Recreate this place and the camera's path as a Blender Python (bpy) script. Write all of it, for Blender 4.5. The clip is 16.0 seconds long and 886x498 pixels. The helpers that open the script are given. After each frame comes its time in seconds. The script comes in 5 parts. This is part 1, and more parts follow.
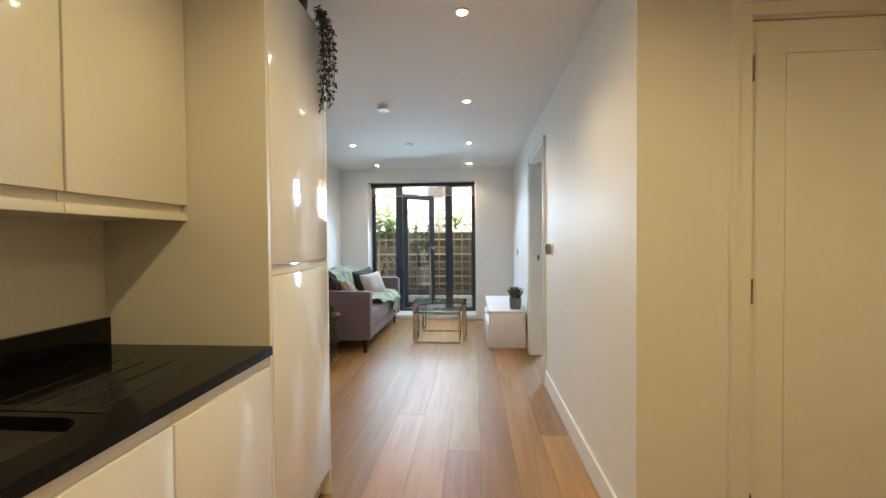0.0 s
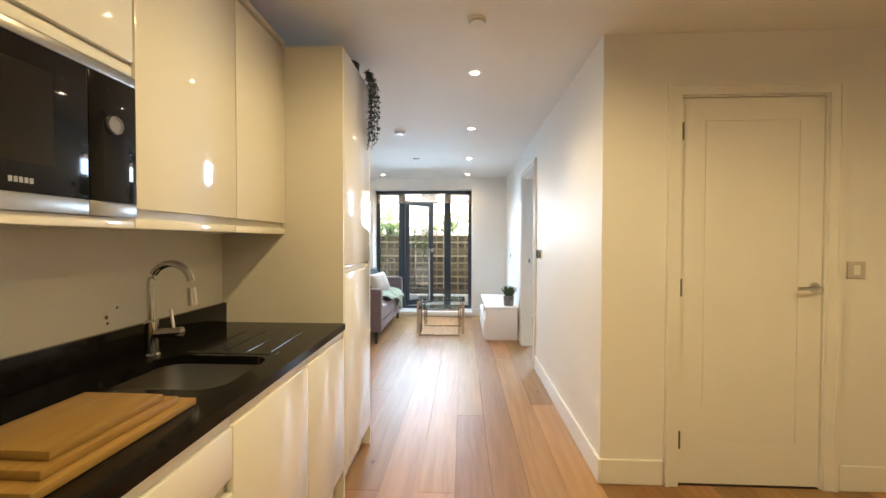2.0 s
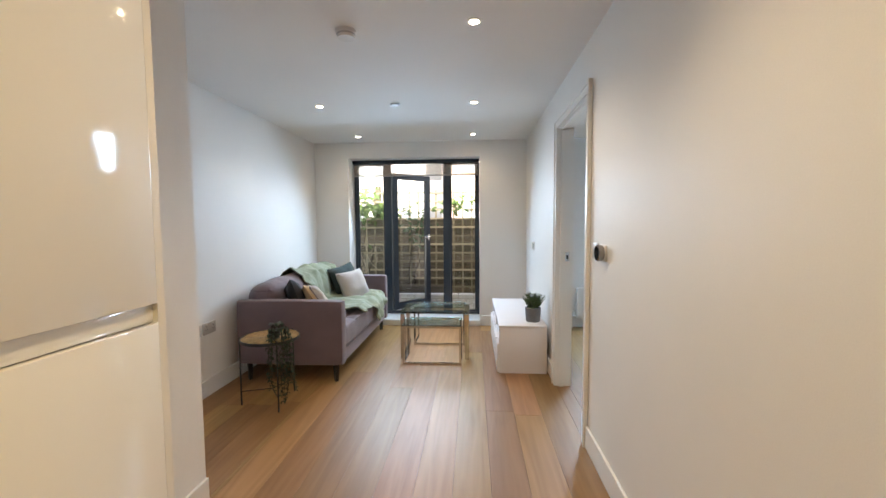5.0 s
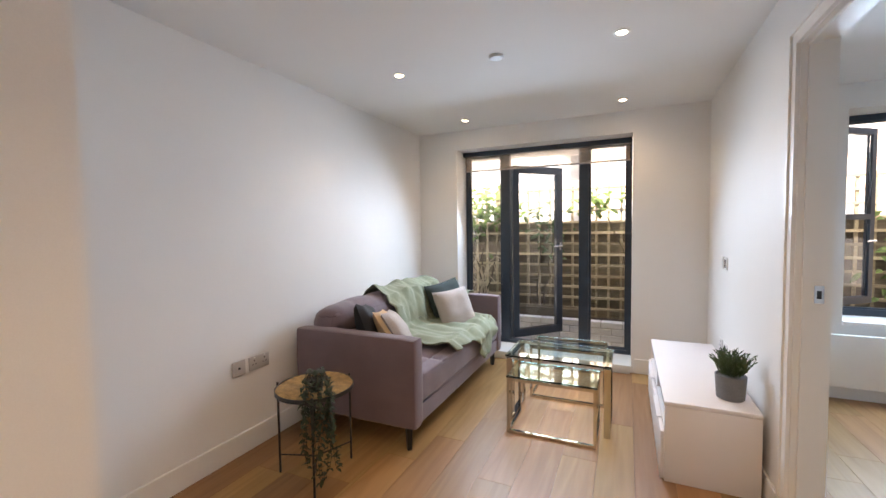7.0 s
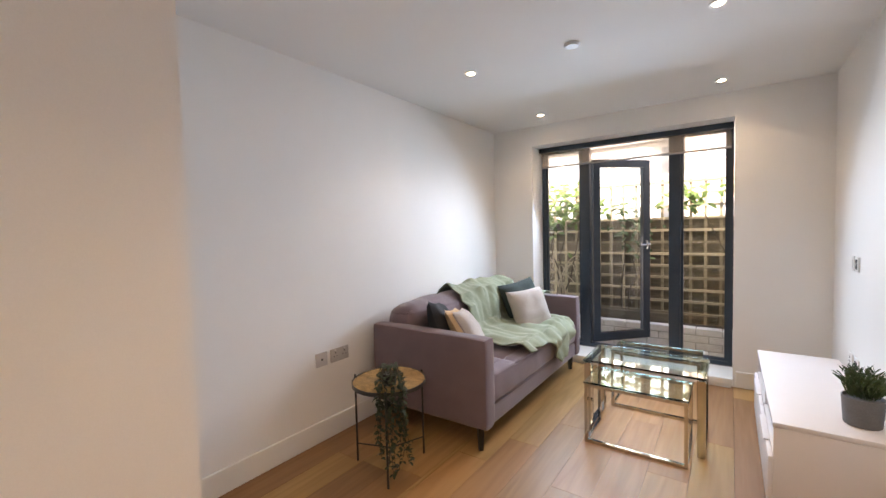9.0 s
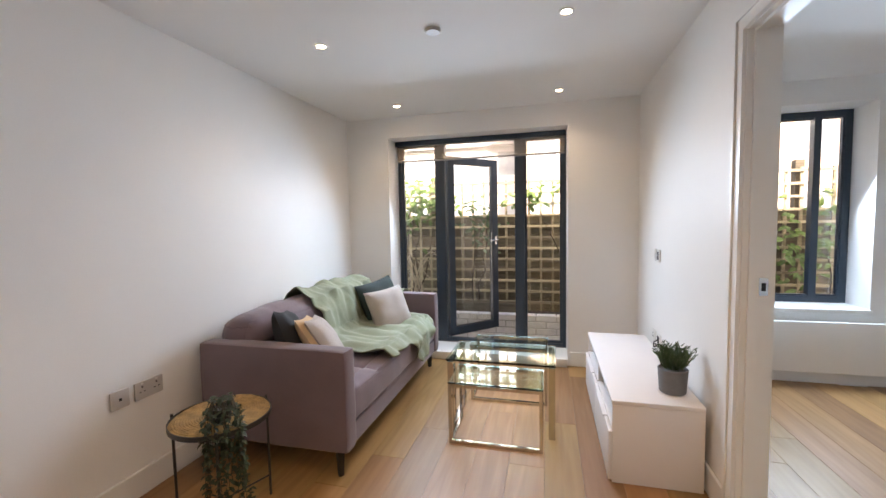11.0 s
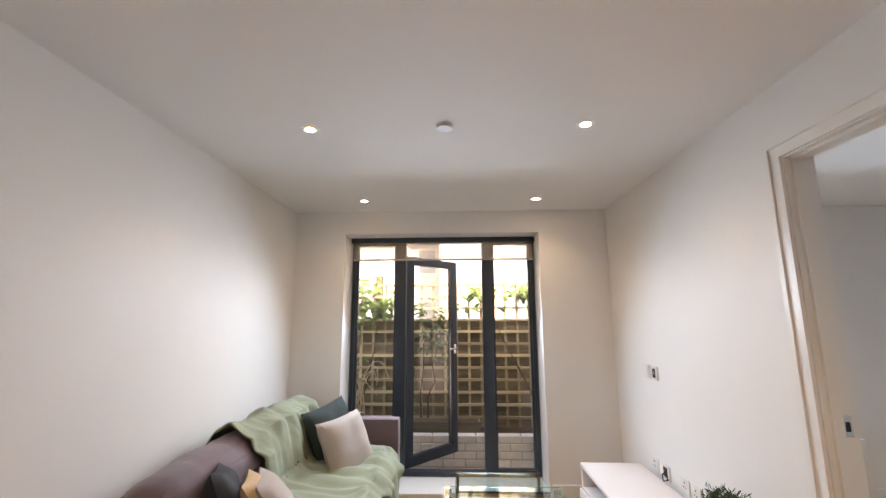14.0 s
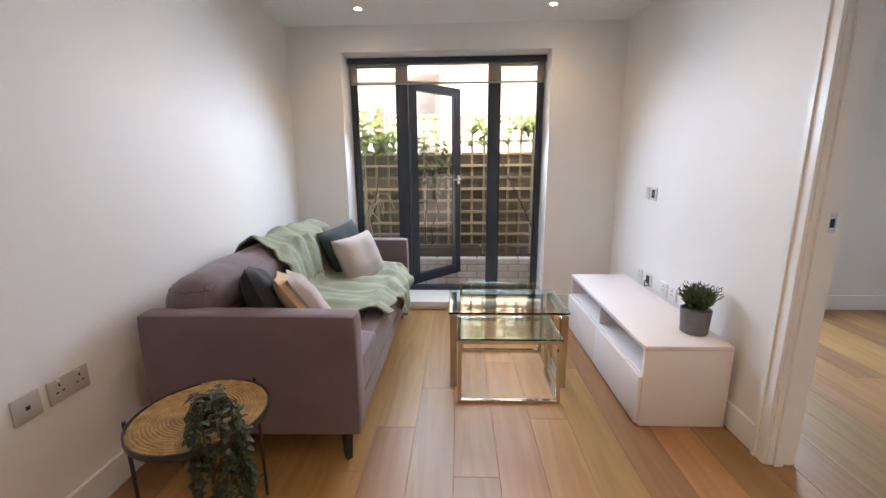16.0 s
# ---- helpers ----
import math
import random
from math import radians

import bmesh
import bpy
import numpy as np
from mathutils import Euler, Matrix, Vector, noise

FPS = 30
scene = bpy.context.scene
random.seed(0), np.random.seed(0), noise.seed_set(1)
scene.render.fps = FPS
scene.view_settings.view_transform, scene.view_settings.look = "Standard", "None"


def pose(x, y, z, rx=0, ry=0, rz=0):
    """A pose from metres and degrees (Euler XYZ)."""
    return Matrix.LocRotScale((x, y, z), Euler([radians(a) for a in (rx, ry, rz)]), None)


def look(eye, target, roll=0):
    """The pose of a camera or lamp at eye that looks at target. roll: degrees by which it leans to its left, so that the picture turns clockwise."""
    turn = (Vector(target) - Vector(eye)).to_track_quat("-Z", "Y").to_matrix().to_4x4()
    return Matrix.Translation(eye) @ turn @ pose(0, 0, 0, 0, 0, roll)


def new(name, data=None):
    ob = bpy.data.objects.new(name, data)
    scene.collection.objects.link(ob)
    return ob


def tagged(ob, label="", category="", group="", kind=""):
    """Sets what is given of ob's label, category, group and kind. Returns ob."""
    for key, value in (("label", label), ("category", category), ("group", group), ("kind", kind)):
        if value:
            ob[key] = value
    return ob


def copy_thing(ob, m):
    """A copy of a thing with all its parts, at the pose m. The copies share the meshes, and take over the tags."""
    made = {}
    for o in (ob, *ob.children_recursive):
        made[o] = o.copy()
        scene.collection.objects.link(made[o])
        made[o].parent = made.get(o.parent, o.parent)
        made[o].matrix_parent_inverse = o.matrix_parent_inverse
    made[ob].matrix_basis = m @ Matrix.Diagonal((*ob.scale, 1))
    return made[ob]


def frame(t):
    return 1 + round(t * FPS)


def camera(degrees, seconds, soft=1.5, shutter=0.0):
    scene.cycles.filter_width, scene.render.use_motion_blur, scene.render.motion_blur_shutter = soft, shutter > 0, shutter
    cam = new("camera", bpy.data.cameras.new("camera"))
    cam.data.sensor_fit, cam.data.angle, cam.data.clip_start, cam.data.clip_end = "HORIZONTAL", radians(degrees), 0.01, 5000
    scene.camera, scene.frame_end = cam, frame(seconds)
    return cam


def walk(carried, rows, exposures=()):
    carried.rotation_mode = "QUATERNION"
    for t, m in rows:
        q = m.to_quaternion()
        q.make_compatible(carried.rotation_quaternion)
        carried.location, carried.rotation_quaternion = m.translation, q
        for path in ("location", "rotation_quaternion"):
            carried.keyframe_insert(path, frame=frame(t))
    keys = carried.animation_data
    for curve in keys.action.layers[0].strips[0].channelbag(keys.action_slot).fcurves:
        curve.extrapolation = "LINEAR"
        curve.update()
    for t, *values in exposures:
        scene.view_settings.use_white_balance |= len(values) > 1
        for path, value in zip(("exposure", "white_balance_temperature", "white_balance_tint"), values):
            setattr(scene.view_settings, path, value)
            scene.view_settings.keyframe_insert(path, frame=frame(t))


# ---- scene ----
cam = camera(95.3, 16.0)
PATH = [
    (0, (0.151, 0.058, 1.226), (-0.002, 2.051, 1.182), -0.5),
    (0.5, (0.114, -0.245, 1.236), (0.055, 1.753, 1.177), 0.1),
    (1, (0.055, -0.462, 1.263), (-0.019, 1.536, 1.23), 0.0),
    (1.5, (0.037, -0.551, 1.275), (-0.052, 1.447, 1.253), 0.2),
    (2, (0.031, -0.537, 1.268), (-0.07, 1.46, 1.228), 0.1),
    (2.5, (0.036, -0.433, 1.255), (-0.074, 1.563, 1.193), -0.1),
    (3, (0.078, -0.2, 1.25), (-0.043, 1.795, 1.184), -0.2),
    (3.5, (0.064, 0.105, 1.245), (-0.05, 2.1, 1.166), -0.3),
    (5.8, (0.133, 1.747, 1.325), (-0.11, 3.727, 1.189), -0.6),
    (6, (0.141, 1.887, 1.319), (-0.166, 3.859, 1.192), -0.5),
    (6.5, (0.124, 2.183, 1.295), (-0.412, 4.107, 1.188), -0.7),
    (7, (0.133, 2.318, 1.315), (-0.696, 4.135, 1.216), -0.8),
    (7.5, (0.147, 2.325, 1.296), (-0.957, 3.991, 1.221), -1.0),
    (8, (0.119, 2.291, 1.31), (-1.153, 3.832, 1.229), -1.2),
    (8.5, (0.133, 2.313, 1.305), (-1.15, 3.846, 1.223), -1.3),
    (9, (0.154, 2.354, 1.308), (-1.006, 3.98, 1.214), -1.4),
    (9.5, (0.174, 2.391, 1.311), (-0.793, 4.139, 1.203), -1.3),
    (10, (0.186, 2.413, 1.309), (-0.589, 4.253, 1.185), -1.1),
    (10.2, (0.172, 2.417, 1.308), (-0.532, 4.284, 1.179), -1.1),
    (12.5, (-0.442, 2.87, 1.32), (-0.703, 4.85, 1.217), -0.8),
    (13, (-0.532, 2.883, 1.301), (-0.684, 4.877, 1.291), -0.4),
    (13.5, (-0.531, 2.868, 1.353), (-0.62, 4.857, 1.539), -0.2),
    (14, (-0.521, 2.838, 1.412), (-0.594, 4.808, 1.747), -0.2),
    (14.5, (-0.521, 2.841, 1.393), (-0.593, 4.821, 1.665), -0.2),
    (15, (-0.52, 2.858, 1.33), (-0.598, 4.856, 1.365), -0.2),
    (15.5, (-0.551, 2.851, 1.29), (-0.623, 4.835, 1.049), -0.3),
    (16, (-0.559, 2.836, 1.262), (-0.636, 4.791, 0.849), -0.5),
]
EXPOSURE = [(0.0, 1.7, 6350, 9), (1.0, 2.1, 6400, 11), (1.5, 2.2, 6400, 12), (2.5, 2.15, 6400, 11), (3.5, 1.85, 6400, 11), (6.0, 1.62, 6700, 17), (8.0, 1.72, 7200, 24), (10.0, 1.7, 7000, 21), (12.5, 1.57, 7300, 22), (13.0, 1.57, 7400, 22), (14.0, 1.55, 7700, 24), (15.0, 1.5, 7100, 20), (16.0, 1.55, 7100, 24)]
walk(cam, [(t, look(eye, target, roll)) for t, eye, target, roll in PATH], EXPOSURE)

SKY, SUN, LAMP_W, KITCHEN, WINDOW_W = 0.15, 4.5, 4.7, 2.95, 12.5
DOOR_TURN = 47.0

# ---- world, sun, lamps ----
def nodes_of(world_or_mat):
    world_or_mat.use_nodes = True
    return world_or_mat.node_tree.nodes, world_or_mat.node_tree.links


sky_world = bpy.data.worlds.new("sky")
scene.world = sky_world
wn, wl = nodes_of(sky_world)
sky = wn.new("ShaderNodeTexSky")
sky.sky_type, sky.sun_disc = "NISHITA", False
sky.dust_density, sky.air_density = 6.0, 1.0
sky.sun_elevation, sky.sun_rotation = radians(37), radians(160)
wn["Background"].inputs["Strength"].default_value = SKY
wl.new(sky.outputs[0], wn["Background"].inputs["Color"])

sun = new("sun", bpy.data.lights.new("sun", "SUN"))
sun.data.energy, sun.data.angle, sun.data.color = SUN, radians(3), (1, 0.95, 0.87)
sun.matrix_world = look((2.2, -6.0, 4.8), (0, 0, 0))


def sky_opening(x0, x1, z0, z1, watts):
    """Stands in for the sky's light in a window's opening, shining inwards."""
    lamp = new("window_light", bpy.data.lights.new("window_light", "AREA"))
    lamp.data.shape, lamp.data.size, lamp.data.size_y = "RECTANGLE", x1 - x0, z1 - z0
    lamp.data.energy, lamp.data.color = watts, (0.52, 0.76, 1.0)
    lamp.data.spread = radians(150)
    lamp.matrix_world = look(((x0 + x1) / 2, 6.30, (z0 + z1) / 2), ((x0 + x1) / 2, 5.30, (z0 + z1) / 2 - 0.7))


sky_opening(-1.40, 0.08, 1.30, 1.92, WINDOW_W)
sky_opening(1.66, 2.30, 1.30, 1.92, WINDOW_W * 1.2)


# ---- materials ----
def mat(name, color, rough=0.5, metal=0.0, vary=0.0, scale=6.0, grain=0.0, grain_scale=200.0, bump=0.0, coat=0.0, per_piece=0.0, stretch=(1, 1, 1), spec=0.5, sheen=0.0):
    """A surface of one colour with blotches, fine grain and relief at real size; per_piece varies it from piece to piece."""
    m = bpy.data.materials.new(name)
    n, l = nodes_of(m)
    b = n["Principled BSDF"]
    b.inputs["Roughness"].default_value, b.inputs["Metallic"].default_value = rough, metal
    b.inputs["Coat Weight"].default_value, b.inputs["Coat Roughness"].default_value = coat, 0.03
    b.inputs["Specular IOR Level"].default_value = spec
    b.inputs["Sheen Weight"].default_value = sheen
    b.inputs["Base Color"].default_value = (*color, 1)
    co = n.new("ShaderNodeTexCoord")
    mp = n.new("ShaderNodeMapping")
    mp.inputs["Scale"].default_value = stretch
    l.new(co.outputs["Object"], mp.inputs["Vector"])
    vec = mp.outputs[0]
    if per_piece:
        info = n.new("ShaderNodeObjectInfo")
        add = n.new("ShaderNodeVectorMath")
        mul = n.new("ShaderNodeMath")
        mul.operation, mul.inputs[1].default_value = "MULTIPLY", 37.0
        l.new(info.outputs["Random"], mul.inputs[0])
        l.new(vec, add.inputs[0])
        l.new(mul.outputs[0], add.inputs[1])
        vec = add.outputs[0]
    big = n.new("ShaderNodeTexNoise")
    big.inputs["Scale"].default_value, big.inputs["Detail"].default_value = scale, 4
    l.new(vec, big.inputs["Vector"])
    fine = n.new("ShaderNodeTexNoise")
    fine.inputs["Scale"].default_value, fine.inputs["Detail"].default_value = grain_scale, 3
    l.new(vec, fine.inputs["Vector"])
    value = None
    for source, amount in ((big.outputs["Fac"], vary), (fine.outputs["Fac"], grain), (n["Object Info"].outputs["Random"] if per_piece else None, per_piece)):
        if source is None or not amount:
            continue
        r = n.new("ShaderNodeMapRange")
        r.inputs["From Min"].default_value, r.inputs["From Max"].default_value = (0.3, 0.7) if source.node.type != "OBJECT_INFO" else (0, 1)
        r.inputs["To Min"].default_value, r.inputs["To Max"].default_value = 1 - amount, 1 + amount
        l.new(source, r.inputs["Value"])
        if value is None:
            value = r.outputs[0]
        else:
            k = n.new("ShaderNodeMath")
            k.operation = "MULTIPLY"
            l.new(value, k.inputs[0])
            l.new(r.outputs[0], k.inputs[1])
            value = k.outputs[0]
    if value is not None:
        h = n.new("ShaderNodeHueSaturation")
        h.inputs["Color"].default_value = (*color, 1)
        l.new(value, h.inputs["Value"])
        l.new(h.outputs[0], b.inputs["Base Color"])
        rr = n.new("ShaderNodeMapRange")
        rr.inputs["To Min"].default_value, rr.inputs["To Max"].default_value = max(0.02, rough * 0.8), min(1, rough * 1.2)
        l.new(big.outputs["Fac"], rr.inputs["Value"])
        l.new(rr.outputs[0], b.inputs["Roughness"])
    if bump:
        bp = n.new("ShaderNodeBump")
        bp.inputs["Strength"].default_value, bp.inputs["Distance"].default_value = min(1, bump), 0.002
        l.new(fine.outputs["Fac"], bp.inputs["Height"])
        l.new(bp.outputs[0], b.inputs["Normal"])
    return m


def wood(name, light, dark, rough=0.4, along="Y", rings=9.0, knots=True, piece=0.35, bump=0.25, hues=0.0):
    """Boards with long grain, cathedral figure, small knots, and a tone of their own for each piece."""
    m = bpy.data.materials.new(name)
    n, l = nodes_of(m)
    b = n["Principled BSDF"]
    co = n.new("ShaderNodeTexCoord")
    info = n.new("ShaderNodeObjectInfo")
    off = n.new("ShaderNodeVectorMath")
    off.operation = "MULTIPLY_ADD"
    l.new(info.outputs["Random"], off.inputs[0])
    off.inputs[1].default_value = (13.0, 57.0, 31.0)
    l.new(co.outputs["Object"], off.inputs[2])
    mp = n.new("ShaderNodeMapping")
    mp.inputs["Scale"].default_value = (1, 0.07, 1) if along == "Y" else (0.07, 1, 1)
    l.new(off.outputs[0], mp.inputs["Vector"])
    figure = n.new("ShaderNodeTexNoise")
    figure.inputs["Scale"].default_value, figure.inputs["Detail"].default_value, figure.inputs["Distortion"].default_value = 7, 2, 0.4
    l.new(mp.outputs[0], figure.inputs["Vector"])
    wave = n.new("ShaderNodeMath")
    wave.operation, wave.inputs[1].default_value = "MULTIPLY", rings
    l.new(figure.outputs["Fac"], wave.inputs[0])
    frac = n.new("ShaderNodeMath")
    frac.operation, frac.inputs[1].default_value = "PINGPONG", 0.5
    l.new(wave.outputs[0], frac.inputs[0])
    fine = n.new("ShaderNodeTexNoise")
    fine.inputs["Scale"].default_value, fine.inputs["Detail"].default_value = 45, 3
    l.new(mp.outputs[0], fine.inputs["Vector"])
    mix = n.new("ShaderNodeMath")
    mix.operation, mix.inputs[1].default_value = "MULTIPLY_ADD", 0.95
    l.new(frac.outputs[0], mix.inputs[0])
    half = n.new("ShaderNodeMath")
    half.operation, half.inputs[1].default_value = "MULTIPLY", 0.5
    l.new(fine.outputs["Fac"], half.inputs[0])
    l.new(half.outputs[0], mix.inputs[2])
    ramp = n.new("ShaderNodeMix")
    ramp.data_type = "RGBA"
    ramp.inputs["A"].default_value, ramp.inputs["B"].default_value = (*dark, 1), (*light, 1)
    l.new(mix.outputs[0], ramp.inputs["Factor"])
    tone = n.new("ShaderNodeMapRange")
    tone.inputs["To Min"].default_value, tone.inputs["To Max"].default_value = 1 - piece, 1 + piece
    l.new(info.outputs["Random"], tone.inputs["Value"])
    hue = n.new("ShaderNodeHueSaturation")
    l.new(ramp.outputs["Result"], hue.inputs["Color"])
    l.new(tone.outputs[0], hue.inputs["Value"])
    if hues:
        shift = n.new("ShaderNodeMath")
        shift.operation, shift.inputs[1].default_value = "MULTIPLY", 7.31
        turn = n.new("ShaderNodeMath")
        turn.operation = "FRACT"
        warm = n.new("ShaderNodeMapRange")
        warm.inputs["To Min"].default_value, warm.inputs["To Max"].default_value = 0.5 - hues, 0.5 + hues
        l.new(info.outputs["Random"], shift.inputs[0])
        l.new(shift.outputs[0], turn.inputs[0])
        l.new(turn.outputs[0], warm.inputs["Value"])
        l.new(warm.outputs[0], hue.inputs["Hue"])
    last = hue.outputs[0]
    if knots:
        kn = n.new("ShaderNodeTexVoronoi")
        kn.inputs["Scale"].default_value = 2.1
        km = n.new("ShaderNodeMapping")
        km.inputs["Scale"].default_value = (1, 0.55, 0)
        l.new(off.outputs[0], km.inputs["Vector"])
        l.new(km.outputs[0], kn.inputs["Vector"])
        spot = n.new("ShaderNodeMapRange")
        spot.inputs["From Min"].default_value, spot.inputs["From Max"].default_value = 0.014, 0.040
        spot.inputs["To Min"].default_value, spot.inputs["To Max"].default_value = 0.85, 0.0
        l.new(kn.outputs["Distance"], spot.inputs["Value"])
        km2 = n.new("ShaderNodeMix")
        km2.data_type = "RGBA"
        km2.inputs["B"].default_value = (0.035, 0.02, 0.012, 1)
        l.new(last, km2.inputs["A"])
        l.new(spot.outputs[0], km2.inputs["Factor"])
        last = km2.outputs["Result"]
    l.new(last, b.inputs["Base Color"])
    rr = n.new("ShaderNodeMapRange")
    rr.inputs["To Min"].default_value, rr.inputs["To Max"].default_value = rough * 1.25, rough * 0.8
    l.new(fine.outputs["Fac"], rr.inputs["Value"])
    l.new(rr.outputs[0], b.inputs["Roughness"])
    bp = n.new("ShaderNodeBump")
    bp.inputs["Strength"].default_value, bp.inputs["Distance"].default_value = bump, 0.001
    l.new(mix.outputs[0], bp.inputs["Height"])
    l.new(bp.outputs[0], b.inputs["Normal"])
    return m


def glow(name, color, strength):
    m = bpy.data.materials.new(name)
    n, l = nodes_of(m)
    b = n["Principled BSDF"]
    b.inputs["Base Color"].default_value = (*color, 1)
    b.inputs["Emission Color"].default_value, b.inputs["Emission Strength"].default_value = (*color, 1), strength
    return m


def glass(name, tint=(1, 1, 1), rough=0.0):
    m = bpy.data.materials.new(name)
    n, l = nodes_of(m)
    b = n["Principled BSDF"]
    b.inputs["Base Color"].default_value = (*tint, 1)
    b.inputs["Roughness"].default_value, b.inputs["Transmission Weight"].default_value, b.inputs["IOR"].default_value = rough, 1.0, 1.48
    return m


WALL = mat("white_wall_paint", (0.80, 0.785, 0.76), 0.55, vary=0.025, scale=1.3, grain=0.015, grain_scale=260, bump=0.12)
CEIL = mat("white_ceiling_paint", (0.80, 0.79, 0.77), 0.7, vary=0.02, scale=1.0, grain=0.01, bump=0.08)
TRIM = mat("white_satin_trim", (0.80, 0.785, 0.75), 0.32, vary=0.02, scale=3, bump=0.03)
GLOSS = mat("cream_gloss_lacquer", (0.80, 0.78, 0.73), 0.09, vary=0.012, scale=2, coat=0.6)
PANEL = mat("cream_carcass_panel", (0.74, 0.71, 0.65), 0.35, vary=0.015, scale=3)
STONE = mat("black_stone_worktop", (0.007, 0.0065, 0.0065), 0.1, vary=0.25, scale=30, grain=0.5, grain_scale=500, spec=0.14)
STEEL = mat("brushed_steel", (0.42, 0.41, 0.39), 0.3, 1.0, vary=0.05, scale=10, stretch=(1, 0.05, 1))
CHROME = mat("chrome", (0.58, 0.57, 0.56), 0.08, 1.0)
BLACKGLASS = mat("black_oven_glass", (0.006, 0.006, 0.007), 0.06, vary=0.05, scale=4, spec=0.22)
GREYGLASS = mat("grey_oven_window", (0.018, 0.016, 0.017), 0.12, vary=0.1, scale=8, spec=0.25)
DARKMETAL = mat("black_painted_metal", (0.02, 0.018, 0.017), 0.4, vary=0.1, scale=20)
# Includes a bluish lift for the glare round the window.
ANTHRACITE = mat("anthracite_frame", (0.026, 0.040, 0.058), 0.4, vary=0.08, scale=6, bump=0.05)
SOFA = mat("mauve_grey_velvet", (0.158, 0.112, 0.128), 0.85, vary=0.12, scale=5, grain=0.12, grain_scale=420, bump=0.25, sheen=0.25)
THROW = mat("sage_green_knit", (0.225, 0.25, 0.165), 0.95, vary=0.08, scale=9, grain=0.16, grain_scale=300, bump=0.5, sheen=0.2)
PILLOW_W = mat("pale_pink_linen", (0.41, 0.36, 0.325), 0.95, vary=0.05, scale=8, grain=0.14, grain_scale=500, bump=0.5)
PILLOW_G = mat("dark_green_velvet", (0.022, 0.035, 0.033), 0.85, vary=0.2, scale=8, grain=0.15, grain_scale=500, bump=0.3)
PILLOW_K = mat("charcoal_velvet", (0.018, 0.018, 0.020), 0.85, vary=0.2, scale=8, grain=0.15, grain_scale=500, bump=0.3)
PILLOW_T = mat("tan_suede", (0.55, 0.38, 0.22), 0.9, vary=0.08, scale=8, grain=0.1, grain_scale=400, bump=0.3)
FOOT = mat("dark_stained_foot", (0.012, 0.009, 0.008), 0.4, vary=0.2, scale=20)
TVWHITE = mat("white_melamine", (0.78, 0.735, 0.725), 0.5, vary=0.02, scale=3)
POT = mat("grey_concrete_pot", (0.16, 0.16, 0.165), 0.75, vary=0.1, scale=20, grain=0.1, bump=0.2)
LEAF = mat("green_leaf", (0.06, 0.10, 0.038), 0.5, vary=0.35, scale=30)
LEAF_DUSTY = mat("dusty_green_leaf", (0.030, 0.045, 0.019), 0.5, vary=0.35, scale=30)
LEAF_BRIGHT = mat("bright_green_leaf", (0.10, 0.17, 0.035), 0.5, vary=0.4, scale=9)
STEM = mat("brown_stem", (0.05, 0.035, 0.02), 0.8, vary=0.2, scale=30)
SOCKET = mat("white_plastic", (0.74, 0.72, 0.69), 0.3, vary=0.01, scale=5)
PLATE = mat("satin_grey_plate", (0.50, 0.47, 0.45), 0.35, vary=0.02, scale=10)
DARKCHROME = mat("dark_chrome", (0.30, 0.29, 0.28), 0.12, 1.0)
BRUSHED = mat("brushed_nickel_plate", (0.50, 0.49, 0.48), 0.35, 1.0, vary=0.05, scale=20)
SLOT = mat("dark_slot", (0.01, 0.01, 0.01), 0.5)
RATTAN = mat("golden_rattan", (0.42, 0.27, 0.11), 0.7, vary=0.3, scale=30, grain=0.3, grain_scale=300, bump=0.5)
OAK = wood("oak_floor", (0.39, 0.218, 0.086), (0.262, 0.135, 0.047), 0.42, rings=5.5, piece=0.24, bump=0.1, hues=0.011)
JOINT = mat("dark_joint", (0.05, 0.03, 0.018), 0.9, vary=0.1, scale=10)
BAMBOO = wood("bamboo_board", (0.36, 0.215, 0.062), (0.26, 0.145, 0.036), 0.4, rings=14, knots=False, piece=0.1)
# Both fence woods are lightened: the window's veiling glare is in their colour.
TRELLIS = wood("weathered_trellis_wood", (0.44, 0.39, 0.26), (0.29, 0.255, 0.16), 0.85, along="X", knots=False, piece=0.35)
FENCE = wood("dark_fence_board", (0.19, 0.165, 0.115), (0.11, 0.094, 0.064), 0.9, along="X", knots=False, piece=0.3)
BRICK = mat("white_painted_brick", (0.82, 0.82, 0.80), 0.75, vary=0.08, scale=14, grain=0.08, grain_scale=120, bump=0.6, per_piece=0.05)
MORTAR = mat("pale_mortar", (0.5, 0.5, 0.47), 0.95, vary=0.1, scale=20, bump=0.5)
DECK = wood("grey_deck_board", (0.32, 0.28, 0.24), (0.2, 0.17, 0.14), 0.8, along="X", knots=False, piece=0.2)
SOIL = mat("planter_soil", (0.04, 0.028, 0.02), 0.95, vary=0.4, scale=30, bump=0.8)
GROUND = mat("paving", (0.22, 0.21, 0.19), 0.9, vary=0.15, scale=2, bump=0.4)
FACADE = mat("orange_brick_facade", (0.72, 0.58, 0.47), 0.85, vary=0.1, scale=0.8, grain=0.1, grain_scale=8)
PALE = mat("pale_render_facade", (0.7, 0.7, 0.68), 0.85, vary=0.06, scale=0.5)
PANE_FAR = mat("far_window_glass", (0.36, 0.40, 0.43), 0.2, vary=0.2, scale=1)
GLASS = glass("clear_window_glass", (0.97, 1.0, 0.99))
TABLEGLASS = glass("green_edged_glass", (0.80, 0.955, 0.93))
LENS = glow("lit_downlight", (1.0, 0.80, 0.55), 30.0)


